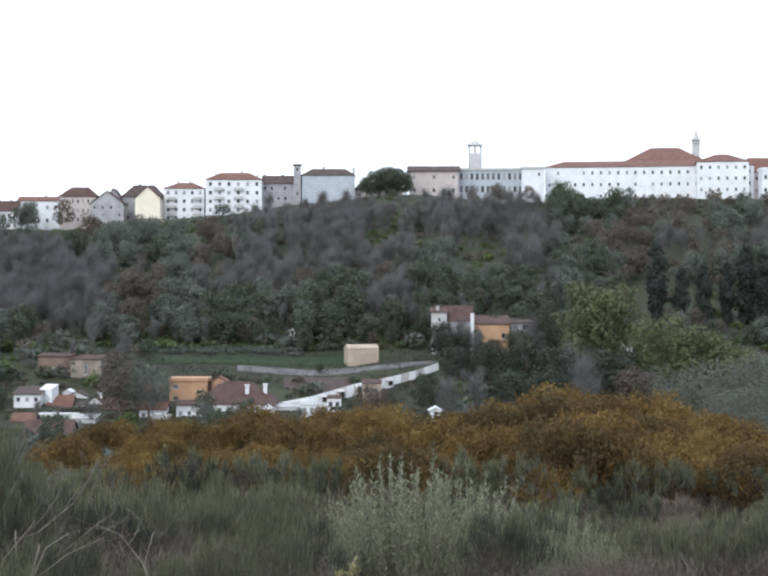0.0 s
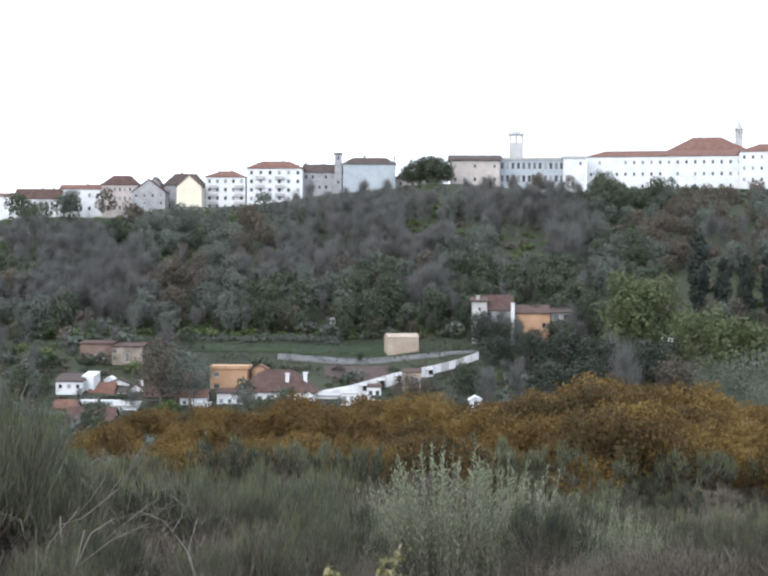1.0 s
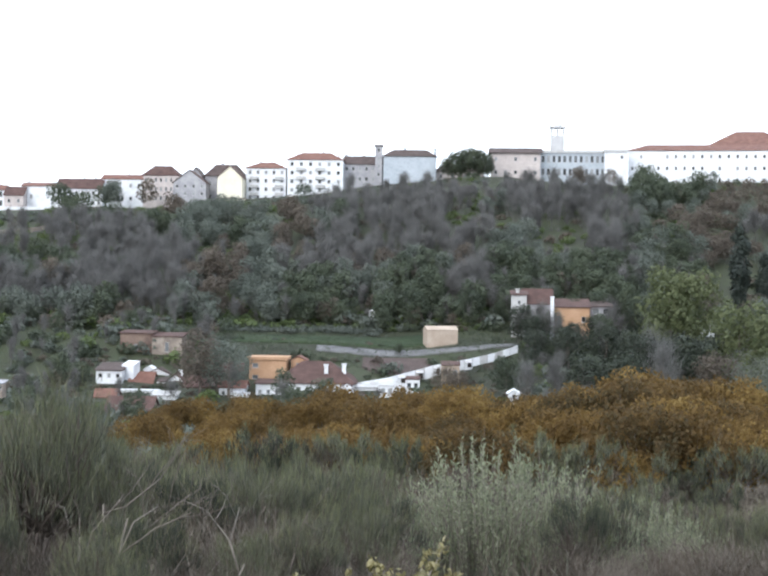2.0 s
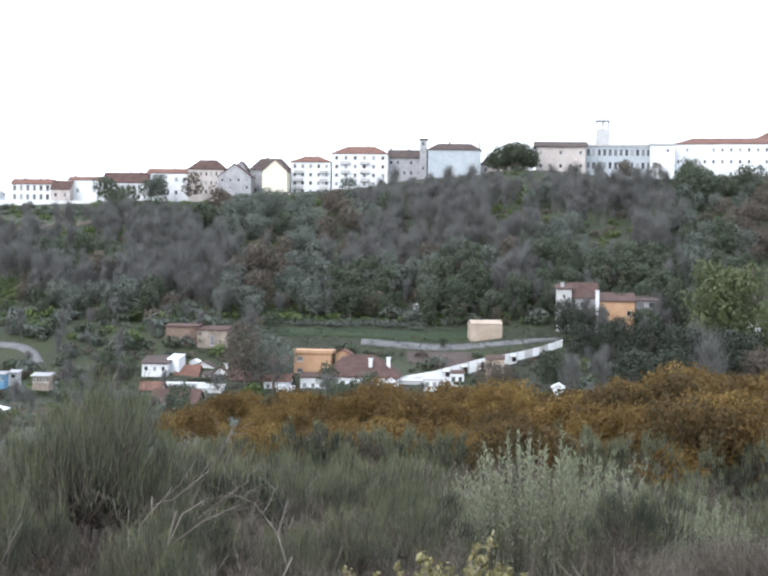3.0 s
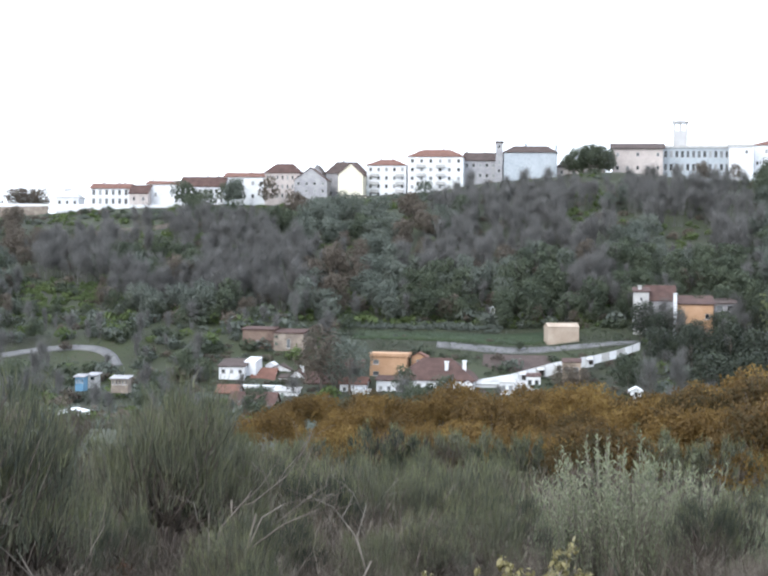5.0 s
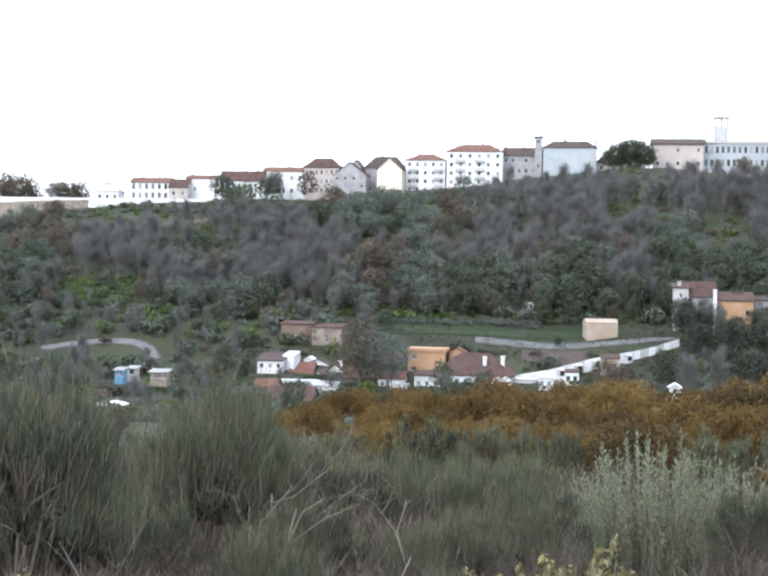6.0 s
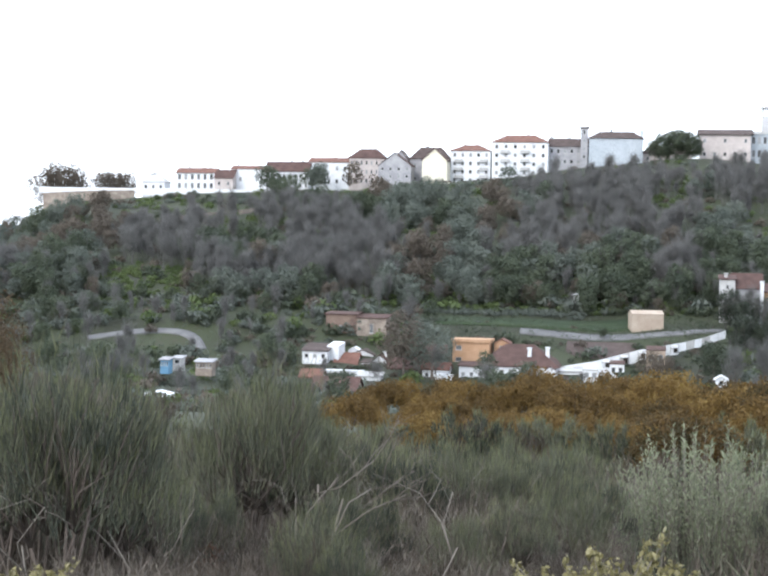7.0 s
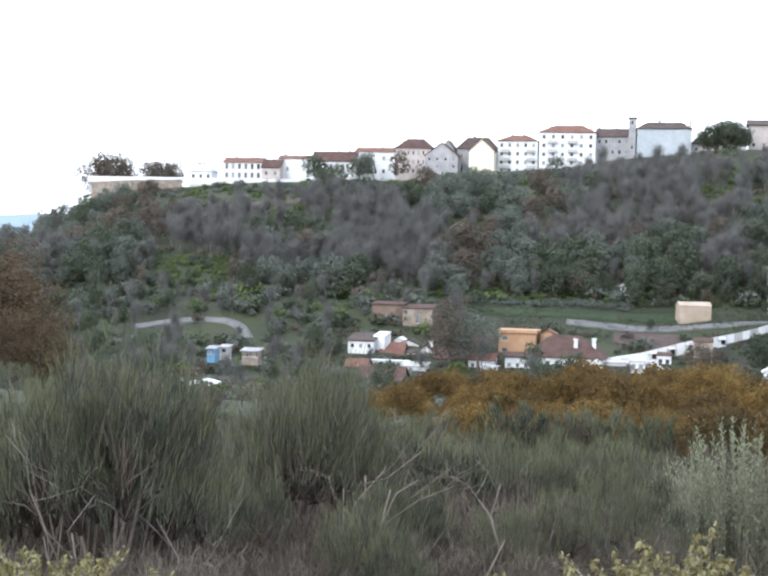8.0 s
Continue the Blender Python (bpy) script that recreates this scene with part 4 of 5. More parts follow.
def garden_places(count):
    """Open spots between the village houses."""
    out = []
    while len(out) < count:
        y, e = 366 + 50 * rng.random(), -830 + 960 * rng.random()
        x = e * y / 3200
        if all(abs(x - hx) > w / 2 + 1.6 or not -2 < y - hy < dep + 2 for hx, hy, w, dep in HOMES) and not 403 < y < 415:
            out.append((x, y, 0.4 + 0.55 * rng.random(), 0.9))
    return out


woods("garden_hedges", "dull green hedges between the village houses", GREEN, [b[1] for b in SHRUBS], garden_places(130), 18)
woods("garden_brambles", "grey-green garden shrubs between the village houses", GREYGREEN, [b[1] for b in SHRUBS], garden_places(120), 19)
woods("garden_thicket", "brown leafless shrubs between the village houses", RUSSET, [b[1] for b in SHRUBS], garden_places(130), 20)

def under_town(count, size):
    """A hedge of small trees and shrubs along the crest, at the feet of the town's houses."""
    return [((-1330 + 2100 * rng.random()) * y / 3200, y, size * (0.6 + 0.7 * rng.random()), 0.85) for y in 566 + 22 * rng.random(count)]


woods("crest_hedge", "dark green shrubs at the foot of the town", GREEN, [b[1] for b in LEAFY], under_town(70, 0.34), 51)
woods("crest_thicket", "brown and leafless shrubs at the foot of the town", RUSSET, [b[1] for b in LEAFY], under_town(55, 0.32), 52)
woods("crest_scrub", "grey-green scrub at the foot of the town", GREYGREEN, [b[1] for b in SHRUBS], under_town(220, 1.3), 53)
woods("crest_brambles", "fresh green brambles at the foot of the town", BRIGHT, [b[1] for b in SHRUBS], under_town(90, 1.1), 54)

# ---- trees that stand out ----
GREEN_TREE = [Plant("tree", *leafy_parts(80 + i, 9.0, 7.0, 16, 3000, 0.2, simple=True), BARK, POPLAR) for i in range(2)]
DARK_TREE = [Plant("tree", *leafy_parts(90 + i, 9.0, 7.5, 16, 2200, 0.24, simple=True), BARK, GREEN) for i in range(2)]
SHADED_TREE = [Plant("tree", *leafy_parts(92 + i, 9.0, 7.5, 16, 2400, 0.22, simple=True), BARK, SHADED_LEAF) for i in range(2)]
OLIVE_TREE = [Plant("tree", *leafy_parts(95 + i, 6.0, 6.0, 14, 1800, 0.13), BARK, GREYGREEN) for i in range(2)]
RUSSET_TREE = [Plant("tree", *leafy_parts(100 + i, 8.0, 7.0, 16, 2200, 0.2, simple=True), BARK, RUSSET) for i in range(2)]
CYPRESS = [Plant("cypress", *cypress_parts(110 + i, 16.0, 3.7, 3800, 0.3), BARK, DARK) for i in range(2)]
BARE_TREE = [Plant("bare_tree", *bare_parts(120 + i, 11.0, 800, 0.16, 0.05), BARK, BARE, crown_name="crown") for i in range(3)]


def tree_at(kind, e, top, d, tall_m, label, group="", height=9.0, sink=0.1, category="tree"):
    """A tree of that height whose top stands top above the eye; its foot is on the ground."""
    k = rng.integers(len(kind))
    p = standing(e * d / 3200, d, sink)
    z = EYE + top * d / 3200
    s = max((z - p.z) / height, 0.25) if tall_m is None else tall_m / height
    return kind[k].put(p, label, category, s, rng.random() * 6.28, group)


for e, top, d in ((556, 92, 446), (606, 40, 445), (652, 46, 444), (700, 50, 446), (740, 86, 448), (775, 76, 446)):
    tree_at(CYPRESS, e, top, d, None, "tall dark cypress in a row on the slope", "cypress row", 16.0, category="cypress")
for e, top, d in ((420, 6, 400), (466, -4, 404), (560, -68, 360), (640, -84, 352), (690, -96, 350)):
    tree_at(GREEN_TREE, e, top, d, None, "light green broadleaf tree below the cypresses")
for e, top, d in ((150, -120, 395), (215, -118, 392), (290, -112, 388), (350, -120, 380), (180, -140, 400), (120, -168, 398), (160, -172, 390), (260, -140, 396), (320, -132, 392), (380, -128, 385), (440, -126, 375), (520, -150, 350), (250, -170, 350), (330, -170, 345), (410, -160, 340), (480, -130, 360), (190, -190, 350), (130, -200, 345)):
    tree_at(SHADED_TREE if rng.random() < 0.65 else RUSSET_TREE if rng.random() < 0.4 else BARE_TREE, e, top, d, None, "dense dark tree in the hollow below the house", "hollow trees")
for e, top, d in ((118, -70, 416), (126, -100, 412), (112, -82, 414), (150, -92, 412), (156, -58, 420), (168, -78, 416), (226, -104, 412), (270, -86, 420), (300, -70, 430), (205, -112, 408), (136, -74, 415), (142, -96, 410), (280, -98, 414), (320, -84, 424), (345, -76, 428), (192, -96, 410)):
    tree_at(BARE_TREE if e % 4 == 0 else SHADED_TREE, e, top, d, None, "garden tree in front of the hillside house", "hillside garden trees", 11.0 if e % 4 == 0 else 9.0)
for e, top in ((-36, 226), (-22, 238), (-6, 242), (8, 247), (22, 246), (36, 240), (46, 226), (26, 204), (-14, 206), (6, 202), (42, 206)):
    tree_at(DARK_TREE, e, top, 598, None, "dark evergreen tree standing among the ridge houses", "ridge trees")
for e, top in ((-1322, 158), (-1300, 166), (-1275, 163), (-1254, 152), (-1200, 150), (-1180, 152), (-1160, 146), (-1144, 150)):
    tree_at(RUSSET_TREE, e, top, 612, None, "thinning russet tree on the terrace at the ridge end", "terrace trees", 8.0)
for e in range(-145, 245, 13):
    tree_at(BARE_TREE, e + rng.normal() * 5, 0, 545 + 16 * rng.random(), 7.5 + 2.5 * rng.random(), "tall slender leafless tree under the town", "bare stand", 11.0)
for e, top, d in ((-540, -142, 372), (-505, -150, 376), (-480, -165, 370)):
    tree_at(OLIVE_TREE if e > -530 else RUSSET_TREE, e, top, d, None, "spreading village tree with yellowing tips", "village trees", 6.0 if e > -530 else 8.0)
for e, top, d in ((-34, -190, 372), (-10, -200, 370), (-130, -152, 408), (90, -176, 372)):
    tree_at(RUSSET_TREE if e < 0 and d < 400 else DARK_TREE, e, top, d, None, "small garden tree by the lane wall")
for e, top, d in ((600, -175, 120), (660, -160, 118), (715, -150, 116), (770, -148, 115), (830, -140, 116), (690, -210, 100), (760, -200, 98)):
    tree_at([Plant("olive_tree", *leafy_parts(int(1300 + e), 6.0, 5.0, 20, 6500, 0.06, simple=True), BARK, OLIVE)], e, top, d, None, "silver-grey olive tree beyond the orange scrub", "olive trees", 6.0)
for e, top, d in ((-1575, -50, 120), (-1510, -110, 112), (-1460, -180, 104), (-1560, -190, 100), (-1640, -60, 110)):
    tree_at([Plant("oak_tree", *leafy_parts(int(5000 + e), 8.0, 7.0, 20, 7500, 0.1, simple=True), BARK, OAK)], e, top, d, None, "russet oak at the edge of the near slope", "oaks", 8.0)

# scrub in the valley between the village and the near slope
valley = []
while len(valley) < 3600:
    y = 120 + 318 * rng.random() ** 0.55
    e = -1800 + 2800 * rng.random()
    if (-790 < e < 130 and 322 < y < 404 and rng.random() < (0.78 if y < 372 else 0.8 if y > 392 else 1.0)) or (-1090 < e < -930 and 318 < y < 350) or (-1250 < e < -960 and 390 < y < 404 and rng.random() < 0.8) or (-480 < e < 110 and 404 < y < 430):
        continue
    valley.append((e * y / 3200, y, 1.2 + 1.5 * rng.random() ** 2, 0.8 + 0.4 * rng.random()))
woods("valley_scrub", "mixed green scrub on the valley floor", GREYGREEN, [b[1] for b in SHRUBS], valley[:600], 8)
woods("valley_brambles", "fresh green brambles on the valley floor", BRIGHT, [b[1] for b in SHRUBS], valley[600:950], 9)
woods("valley_thicket", "brown leafless thicket on the valley floor", RUSSET, [b[1] for b in SHRUBS], valley[950:1500], 10)
woods("valley_dark_scrub", "dark evergreen scrub on the valley floor", GREEN, [b[1] for b in SHRUBS], valley[1500:2100], 11)
woods("valley_pale_scrub", "pale grey-green scrub along the foot of the hill", GREYGREEN, [b[1] for b in SHRUBS], valley[2100:2700], 12)
woods("valley_copse", "young dark trees scattered through the valley scrub", GREEN, [b[1] for b in LEAFY], [(x, y, 0.42 * z, t) for x, y, z, t in valley[2700:2950] if y > 300], 13)
woods("valley_bare_copse", "young leafless trees scattered through the valley scrub", BARE, [b[1] for b in BARES], [(x, y, 0.42 * z, t) for x, y, z, t in valley[3150:] if y > 300], 14)
for k in range(70):  # trees down the valley, away from the houses
    d, e = 300 + 130 * rng.random(), (-1750 + 850 * rng.random()) if k < 38 else (140 + 800 * rng.random())
    if -1250 < e < -940 and d < 410:
        continue
    kind, label = ((DARK_TREE, "dark evergreen tree on the valley side"), (RUSSET_TREE, "russet-brown tree on the valley side"), (BARE_TREE, "leafless tree on the valley side"), (DARK_TREE, "dark evergreen tree on the valley side"))[rng.integers(4)]
    tree_at(kind, e, 0, d, 5 + 4 * rng.random(), label, "valley trees")

# ---- the near slope: orange scrub, grey brush, broom and a silver bush ----
def bush_parts(seed, height, width, lumps, count, size, stem_r=0.03, stems=9, slim=1.0, flat=0.0, simple=False, hollow=0.3):
    r = np.random.default_rng(seed)
    s = Shape()
    centres, radii = [], []
    for k in range(lumps):
        a, q = k * 2.4 + r.random(), math.sqrt((k + 0.5) / lumps)
        c = Vector((math.cos(a) * q * width / 2, math.sin(a) * q * width / 2, height * (0.9 - 0.45 * q * q) * (0.75 + 0.3 * r.random())))
        centres.append(tuple(c))
        radii.append(width * (0.1 + 0.08 * r.random()))
        if k < stems:
            s.tube([(0.15 * c.x, 0.15 * c.y, -0.2), (0.5 * c.x, 0.5 * c.y, c.z * 0.45), tuple(c)], [stem_r, stem_r * 0.7, stem_r * 0.25], 4)
    return s, leaves(r, centres, radii, count, size, flat, (1, 1, 1.1), hollow, slim, simple)


def brush_parts(seed, height, width, count, thick, stems=14, spread=0.3, stem_r=0.012, length=0.3, low=0.4, forks=4):
    """A bush of fine rods that spring from forked, crooked stems; bare below."""
    r = np.random.default_rng(seed)
    s, roots = Shape(), []
    for k in range(stems):
        a, q = k * 2.4 + r.random(), math.sqrt((k + 0.5) / stems)
        tip = Vector((math.cos(a) * q * width * 0.42, math.sin(a) * q * width * 0.42, height * (0.8 - 0.3 * q) * (0.7 + 0.35 * r.random())))
        mid = tip * 0.5 + Vector((r.normal() * 0.07, r.normal() * 0.07, 0)) * height
        s.tube([(tip.x * 0.12, tip.y * 0.12, -0.15), tuple(mid), tuple(tip)], [stem_r, stem_r * 0.75, stem_r * 0.3], 4)
        for fork in range(forks):
            t = low * 0.8 + (0.97 - low * 0.8) * r.random()
            start = mid.lerp(tip, (t - 0.5) * 2) if t > 0.5 else Vector((0, 0, 0)).lerp(mid, t * 2)
            end = start + Vector((r.normal() * 0.13, r.normal() * 0.13, 0.16 + 0.1 * r.random())) * height
            s.tube([tuple(start), tuple(end)], [stem_r * 0.5, stem_r * 0.15], 3)
            for w in (0.3, 0.65, 1.0):
                p = start.lerp(end, w)
                if p.z > height * low * 0.75:
                    roots.append(tuple(p))
        for t in np.linspace(low, 1, 6):
            base = mid.lerp(tip, (t - 0.5) * 2) if t > 0.5 else Vector((0, 0, 0)).lerp(mid, t * 2)
            roots.append(tuple(base + Vector(r.normal(size=3)) * 0.03 * height))
    return s, rods(r, roots, count, height * length, thick, spread, simple=True, loose=0.035 * height)


def broom_parts(seed, height, width, tufts, per, thick):
    """Dark crooked stems, bare below, that fork into upright tufts; each tuft is a brush of rods with paler young shoots on top."""
    r = np.random.default_rng(seed)
    s, ends, lean = Shape(), [], []
    for k in range(9):
        a, q = k * 2.4 + r.random() * 0.8, math.sqrt((k + 0.5) / 9)
        fork = Vector((math.cos(a) * q * width * 0.24, math.sin(a) * q * width * 0.24, height * (0.34 + 0.14 * r.random())))
        knee = fork * 0.5 + Vector((r.normal(), r.normal(), 0)) * 0.035 * height
        s.tube([(fork.x * 0.25, fork.y * 0.25, -0.15), tuple(knee), tuple(fork)], [0.016, 0.013, 0.01], 5)
        for j in range(max(tufts // 9, 1)):
            b = a + r.normal() * 0.9
            reach = width * 0.5 * min(1, q * 0.7 + 0.55 * r.random())
            dome = 1 - 0.26 * (2 * reach / width) ** 2
            end = Vector((math.cos(b) * reach, math.sin(b) * reach, height * dome * (0.6 + 0.34 * r.random())))
            elbow = fork.lerp(end, 0.5) + Vector((r.normal(), r.normal(), 0.3)) * 0.03 * height
            s.tube([tuple(fork), tuple(elbow), tuple(end)], [0.008, 0.006, 0.003], 4)
            ends.append(tuple(end))
    ends = np.array(ends)
    def brush(count, low, tall, wide):
        at = ends[r.integers(0, len(ends), count)]
        p = at + r.normal(size=(count, 3)) * np.array([0.026, 0.026, 0.03]) * height + np.array([0, 0, low * height])
        d = r.normal(size=(count, 3)) * 0.24
        d[:, :2] += at[:, :2] / width * 0.45
        d[:, 2] = 1
        d /= np.linalg.norm(d, axis=1)[:, None]
        n = (tall * height * (0.5 + 0.8 * r.random(count)))[:, None]
        side = np.cross(d, r.normal(size=(count, 3)))
        side /= np.linalg.norm(side, axis=1)[:, None]
        w = wide * (0.7 + 0.6 * r.random(count))[:, None] / 2
        v = np.stack([p - side * w, p + side * w, p + d * n], 1).reshape(-1, 3)
        return v, np.arange(count * 3).reshape(-1, 3)
    return s, brush(len(ends) * per, -0.04, 0.1, thick), brush(len(ends) * per // 3, 0.04, 0.085, thick * 0.8)


class Broom:
    """Broom bushes of one shape: branchwork, dark crown and pale young shoots."""

    def __init__(self, seed, height, width, tufts, per, thick):
        stem, crown, young = broom_parts(seed, height, width, tufts, per, thick)
        self.meshes = (("branchwork", stem.mesh("branchwork", BROOM_BARK, True)), ("crown", mesh_of("crown", *crown, BROOM)), ("young_growth", mesh_of("young_growth", *young, SHOOT)))

    def put(self, place, label, scale, turn, group):
        ob = thing("broom_bush", Matrix.LocRotScale(place, Euler((0, 0, turn)), (scale,) * 3), label, "bush", group)
        for nm, me in self.meshes:
            ob_part = part(nm, me, ob)
            if nm == "young_growth":
                tagged(ob_part, "yellow-green tips", kind="stuff")
        return ob


ORANGE_BUSH = [Plant("autumn_bush", *bush_parts(200 + i, 3.0, 3.8, 34, 4600, 0.072, simple=True, hollow=0.6, flat=1.1), BARK, ORANGE, "branchwork", "foliage") for i in range(4)]
GREY_BRUSH = [Plant("dry_bush", *brush_parts(220 + i, 1.6, 2.2, 1300, 0.022, 12, 0.5, 0.02, 0.13), BARK, DRY, "branchwork", "crown") for i in range(3)]
BROOM_BUSH = [Broom(240 + i, 1.95, 1.05, 63, 36, 0.0075) for i in range(4)]
NEAR_BRUSH = [Plant("dry_bush", *brush_parts(280 + i, 1.6, 2.2, 2600, 0.009, 16, 0.5, 0.014, 0.12, 0.3, 8), BARK, DRY, "branchwork", "crown") for i in range(3)]
GREY_BROOM = [Broom(260 + i, 1.6, 1.5, 36, 30, 0.02) for i in range(3)]

for e in range(-650, 790, 60):
    for row, d in enumerate((84, 75, 66, 58, 52)):
        if row == 4 and rng.random() < 0.3 or (e < -560 and row > 3):
            continue
        if e > 520 and row == 0:
            continue
        p = standing((e + rng.normal() * 14 + row * 17) * d / 3200, d + rng.normal() * 2.0)
        ORANGE_BUSH[rng.integers(4)].put(p, "orange-brown autumn bush in a dense thicket", "bush", (0.66 + 0.55 * rng.random()) * float(np.interp(e, (-600, -450, -200, 100, 330, 480, 700), (0.62, 0.74, 0.88, 0.94, 1.14, 1.1, 0.85))) * (0.85 if row > 2 else 1), rng.random() * 6.28, "autumn thicket")


def slope_bush(x, d, size, green):
    """One bush of the slope scrub: leafless twigs, or broom."""
    p, turn = standing(x, d), rng.random() * 6.28
    if rng.random() < green:
        GREY_BROOM[rng.integers(3)].put(p, "grey-green broom bush on the slope", size, turn, "slope scrub")
    else:
        GREY_BRUSH[rng.integers(3)].put(p, "brown leafless bush of fine twigs", "bush", size, turn, "slope scrub")


for e in range(-1700, 900, 74):
    for row, d in enumerate((49, 42, 35, 29, 24)):
        high = 0.75 if -1150 < e < -930 else 1.2 if e < 180 else 0.95
        slope_bush((e + rng.normal() * 20 + row * 14) * d / 3200, d + rng.normal(), high * (0.6 + 0.5 * rng.random()), 0.3)
for e in range(-1800, -680, 80):  # taller scrub where the slope drops away
    for d in (56, 64, 73, 83, 95):
        if d > 70 and (e > -820 or -1140 < e < -920):
            continue
        slope_bush((e + rng.normal() * 22) * d / 3200, d + rng.normal() * 2, (0.4 if -1130 < e < -900 else 0.55 if e > -790 else 0.9) + 0.5 * rng.random(), 0.5)
for e in range(-640, 760, 90):  # broom standing up into the front of the thicket
    slope_bush((e + rng.normal() * 30) * 50 / 3200, 50 + rng.normal(), 1.2 + 0.5 * rng.random(), 0.9)

for e, d, s in ((-1490, 9.3, 0.82), (-1420, 8.8, 0.9), (-1330, 8.6, 0.98), (-1245, 9.0, 0.9), (-1165, 9.6, 0.68), (-1075, 10.5, 0.54), (-1000, 11.5, 0.56), (-925, 12.6, 0.95), (-860, 13.0, 1.08),
                (-1590, 9.4, 0.72), (-765, 13.4, 0.86), (-690, 14.5, 0.8), (-630, 15.5, 0.82), (-560, 14, 0.74), (-500, 16.5, 0.9), (-430, 15.5, 0.84), (-370, 17, 0.92), (-300, 16, 0.84), (-230, 18, 0.92), (-160, 17, 0.74),
                (230, 18, 0.74), (300, 19, 0.78), (560, 18, 0.72), (640, 17, 0.66), (710, 18, 0.76), (800, 17, 0.7), (-720, 11.0, 0.56), (-640, 11.5, 0.55), (-460, 11.5, 0.5), (-330, 12.5, 0.56), (-220, 13.5, 0.6), (-770, 9.6, 0.5), (-690, 9.2, 0.42)):
    BROOM_BUSH[rng.integers(4)].put(standing(e * d / 3200, d), "dark green broom bush with upright rods", s, rng.random() * 6.28, "broom bushes")
for e, d, s in ((-1520, 7.8, 0.42), (-1380, 7.8, 0.4), (-1300, 8.0, 0.48), (-1200, 7.8, 0.45), (-1130, 8.2, 0.5), (-1060, 8.6, 0.5), (-960, 8.8, 0.5), (-890, 9.0, 0.48), (-740, 8.4, 0.42), (-560, 9.0, 0.45), (-1000, 13.5, 0.85), (-820, 10.4, 0.56), (-700, 12.4, 0.72), (-580, 12.5, 0.7), (-860, 10, 0.5), (-480, 12.4, 0.66), (520, 15, 0.6), (720, 14.5, 0.6), (-640, 10.4, 0.5), (-390, 13, 0.68), (640, 18, 0.75), (430, 17, 0.6), (-270, 14.6, 0.7), (300, 15, 0.5), (-960, 10.6, 0.56), (-400, 10.6, 0.46), (-560, 10.8, 0.5), (-770, 14.5, 0.98), (-720, 15.5, 0.95), (-170, 13, 0.5), (-300, 11, 0.42), (-1440, 9.6, 0.62), (-1360, 9.4, 0.6), (-1280, 9.6, 0.62), (-1200, 10.2, 0.66), (-1110, 11.4, 0.66), (-1040, 12.4, 0.66), (-640, 14, 0.82), (-540, 15, 0.84), (-450, 14, 0.74), (-350, 15, 0.8), (-250, 16.5, 0.84), (230, 16, 0.56), (380, 15.5, 0.52), (470, 16, 0.56), (560, 15.5, 0.58), (780, 15, 0.62)):
    NEAR_BRUSH[rng.integers(3)].put(standing(e * d / 3200, d), "dry brown bush of tangled dead twigs", "bush", s, rng.random() * 6.28, "dry bushes")


def dead_branch(e, d, height, lean, seed, mat):
    """A crooked dead branch that forks as it rises."""
    r = np.random.default_rng(seed)
    ob = thing("dead_branch", Matrix.Translation(standing(e * d / 3200, d)), "weathered crooked dead branch standing in the scrub", "branch", "dead branches")
    def grow(p, way, long, rad, depth):
        q = p + way * long * 0.5 + Vector(r.normal(size=3)) * long * 0.1
        t = q + (way + Vector(r.normal(size=3)) * 0.35).normalized() * long * 0.5
        s = Shape()
        s.tube([tuple(p), tuple(q), tuple(t)], [rad, rad * 0.85, rad * 0.6], 5)
        part("stem" if depth == 3 else "twig", s.mesh("twig", mat, True), ob)
        if depth:
            for k in range(2):
                grow(q.lerp(t, 0.4 + 0.6 * r.random()), (way + Vector(r.normal(size=3)) * 0.6 + Vector((0, 0, 0.1))).normalized(), long * (0.5 + 0.2 * r.random()), rad * 0.55, depth - 1)
    grow(Vector((0, 0, -0.1)), Vector((lean, 0, 1)).normalized(), height * 0.7, 0.0075 * height, 3)


for i, (e, d, h, lean) in enumerate(((-1305, 8.2, 1.15, -0.75), (-1480, 8.4, 1.0, 0.1), (-640, 10.2, 1.3, -0.5), (-560, 10.4, 1.2, 0.3), (-1240, 8.4, 1.2, 0.2), (-800, 10.4, 1.5, 0.2), (-740, 11.5, 1.6, -0.1), (-420, 12.5, 1.1, 0.6), (620, 14, 1.2, 0.4), (-1100, 8.8, 1.1, -0.2))):
    dead_branch(e, d, h, lean, 700 + i, PALE_BARK if i in (0, 3) else BARK)


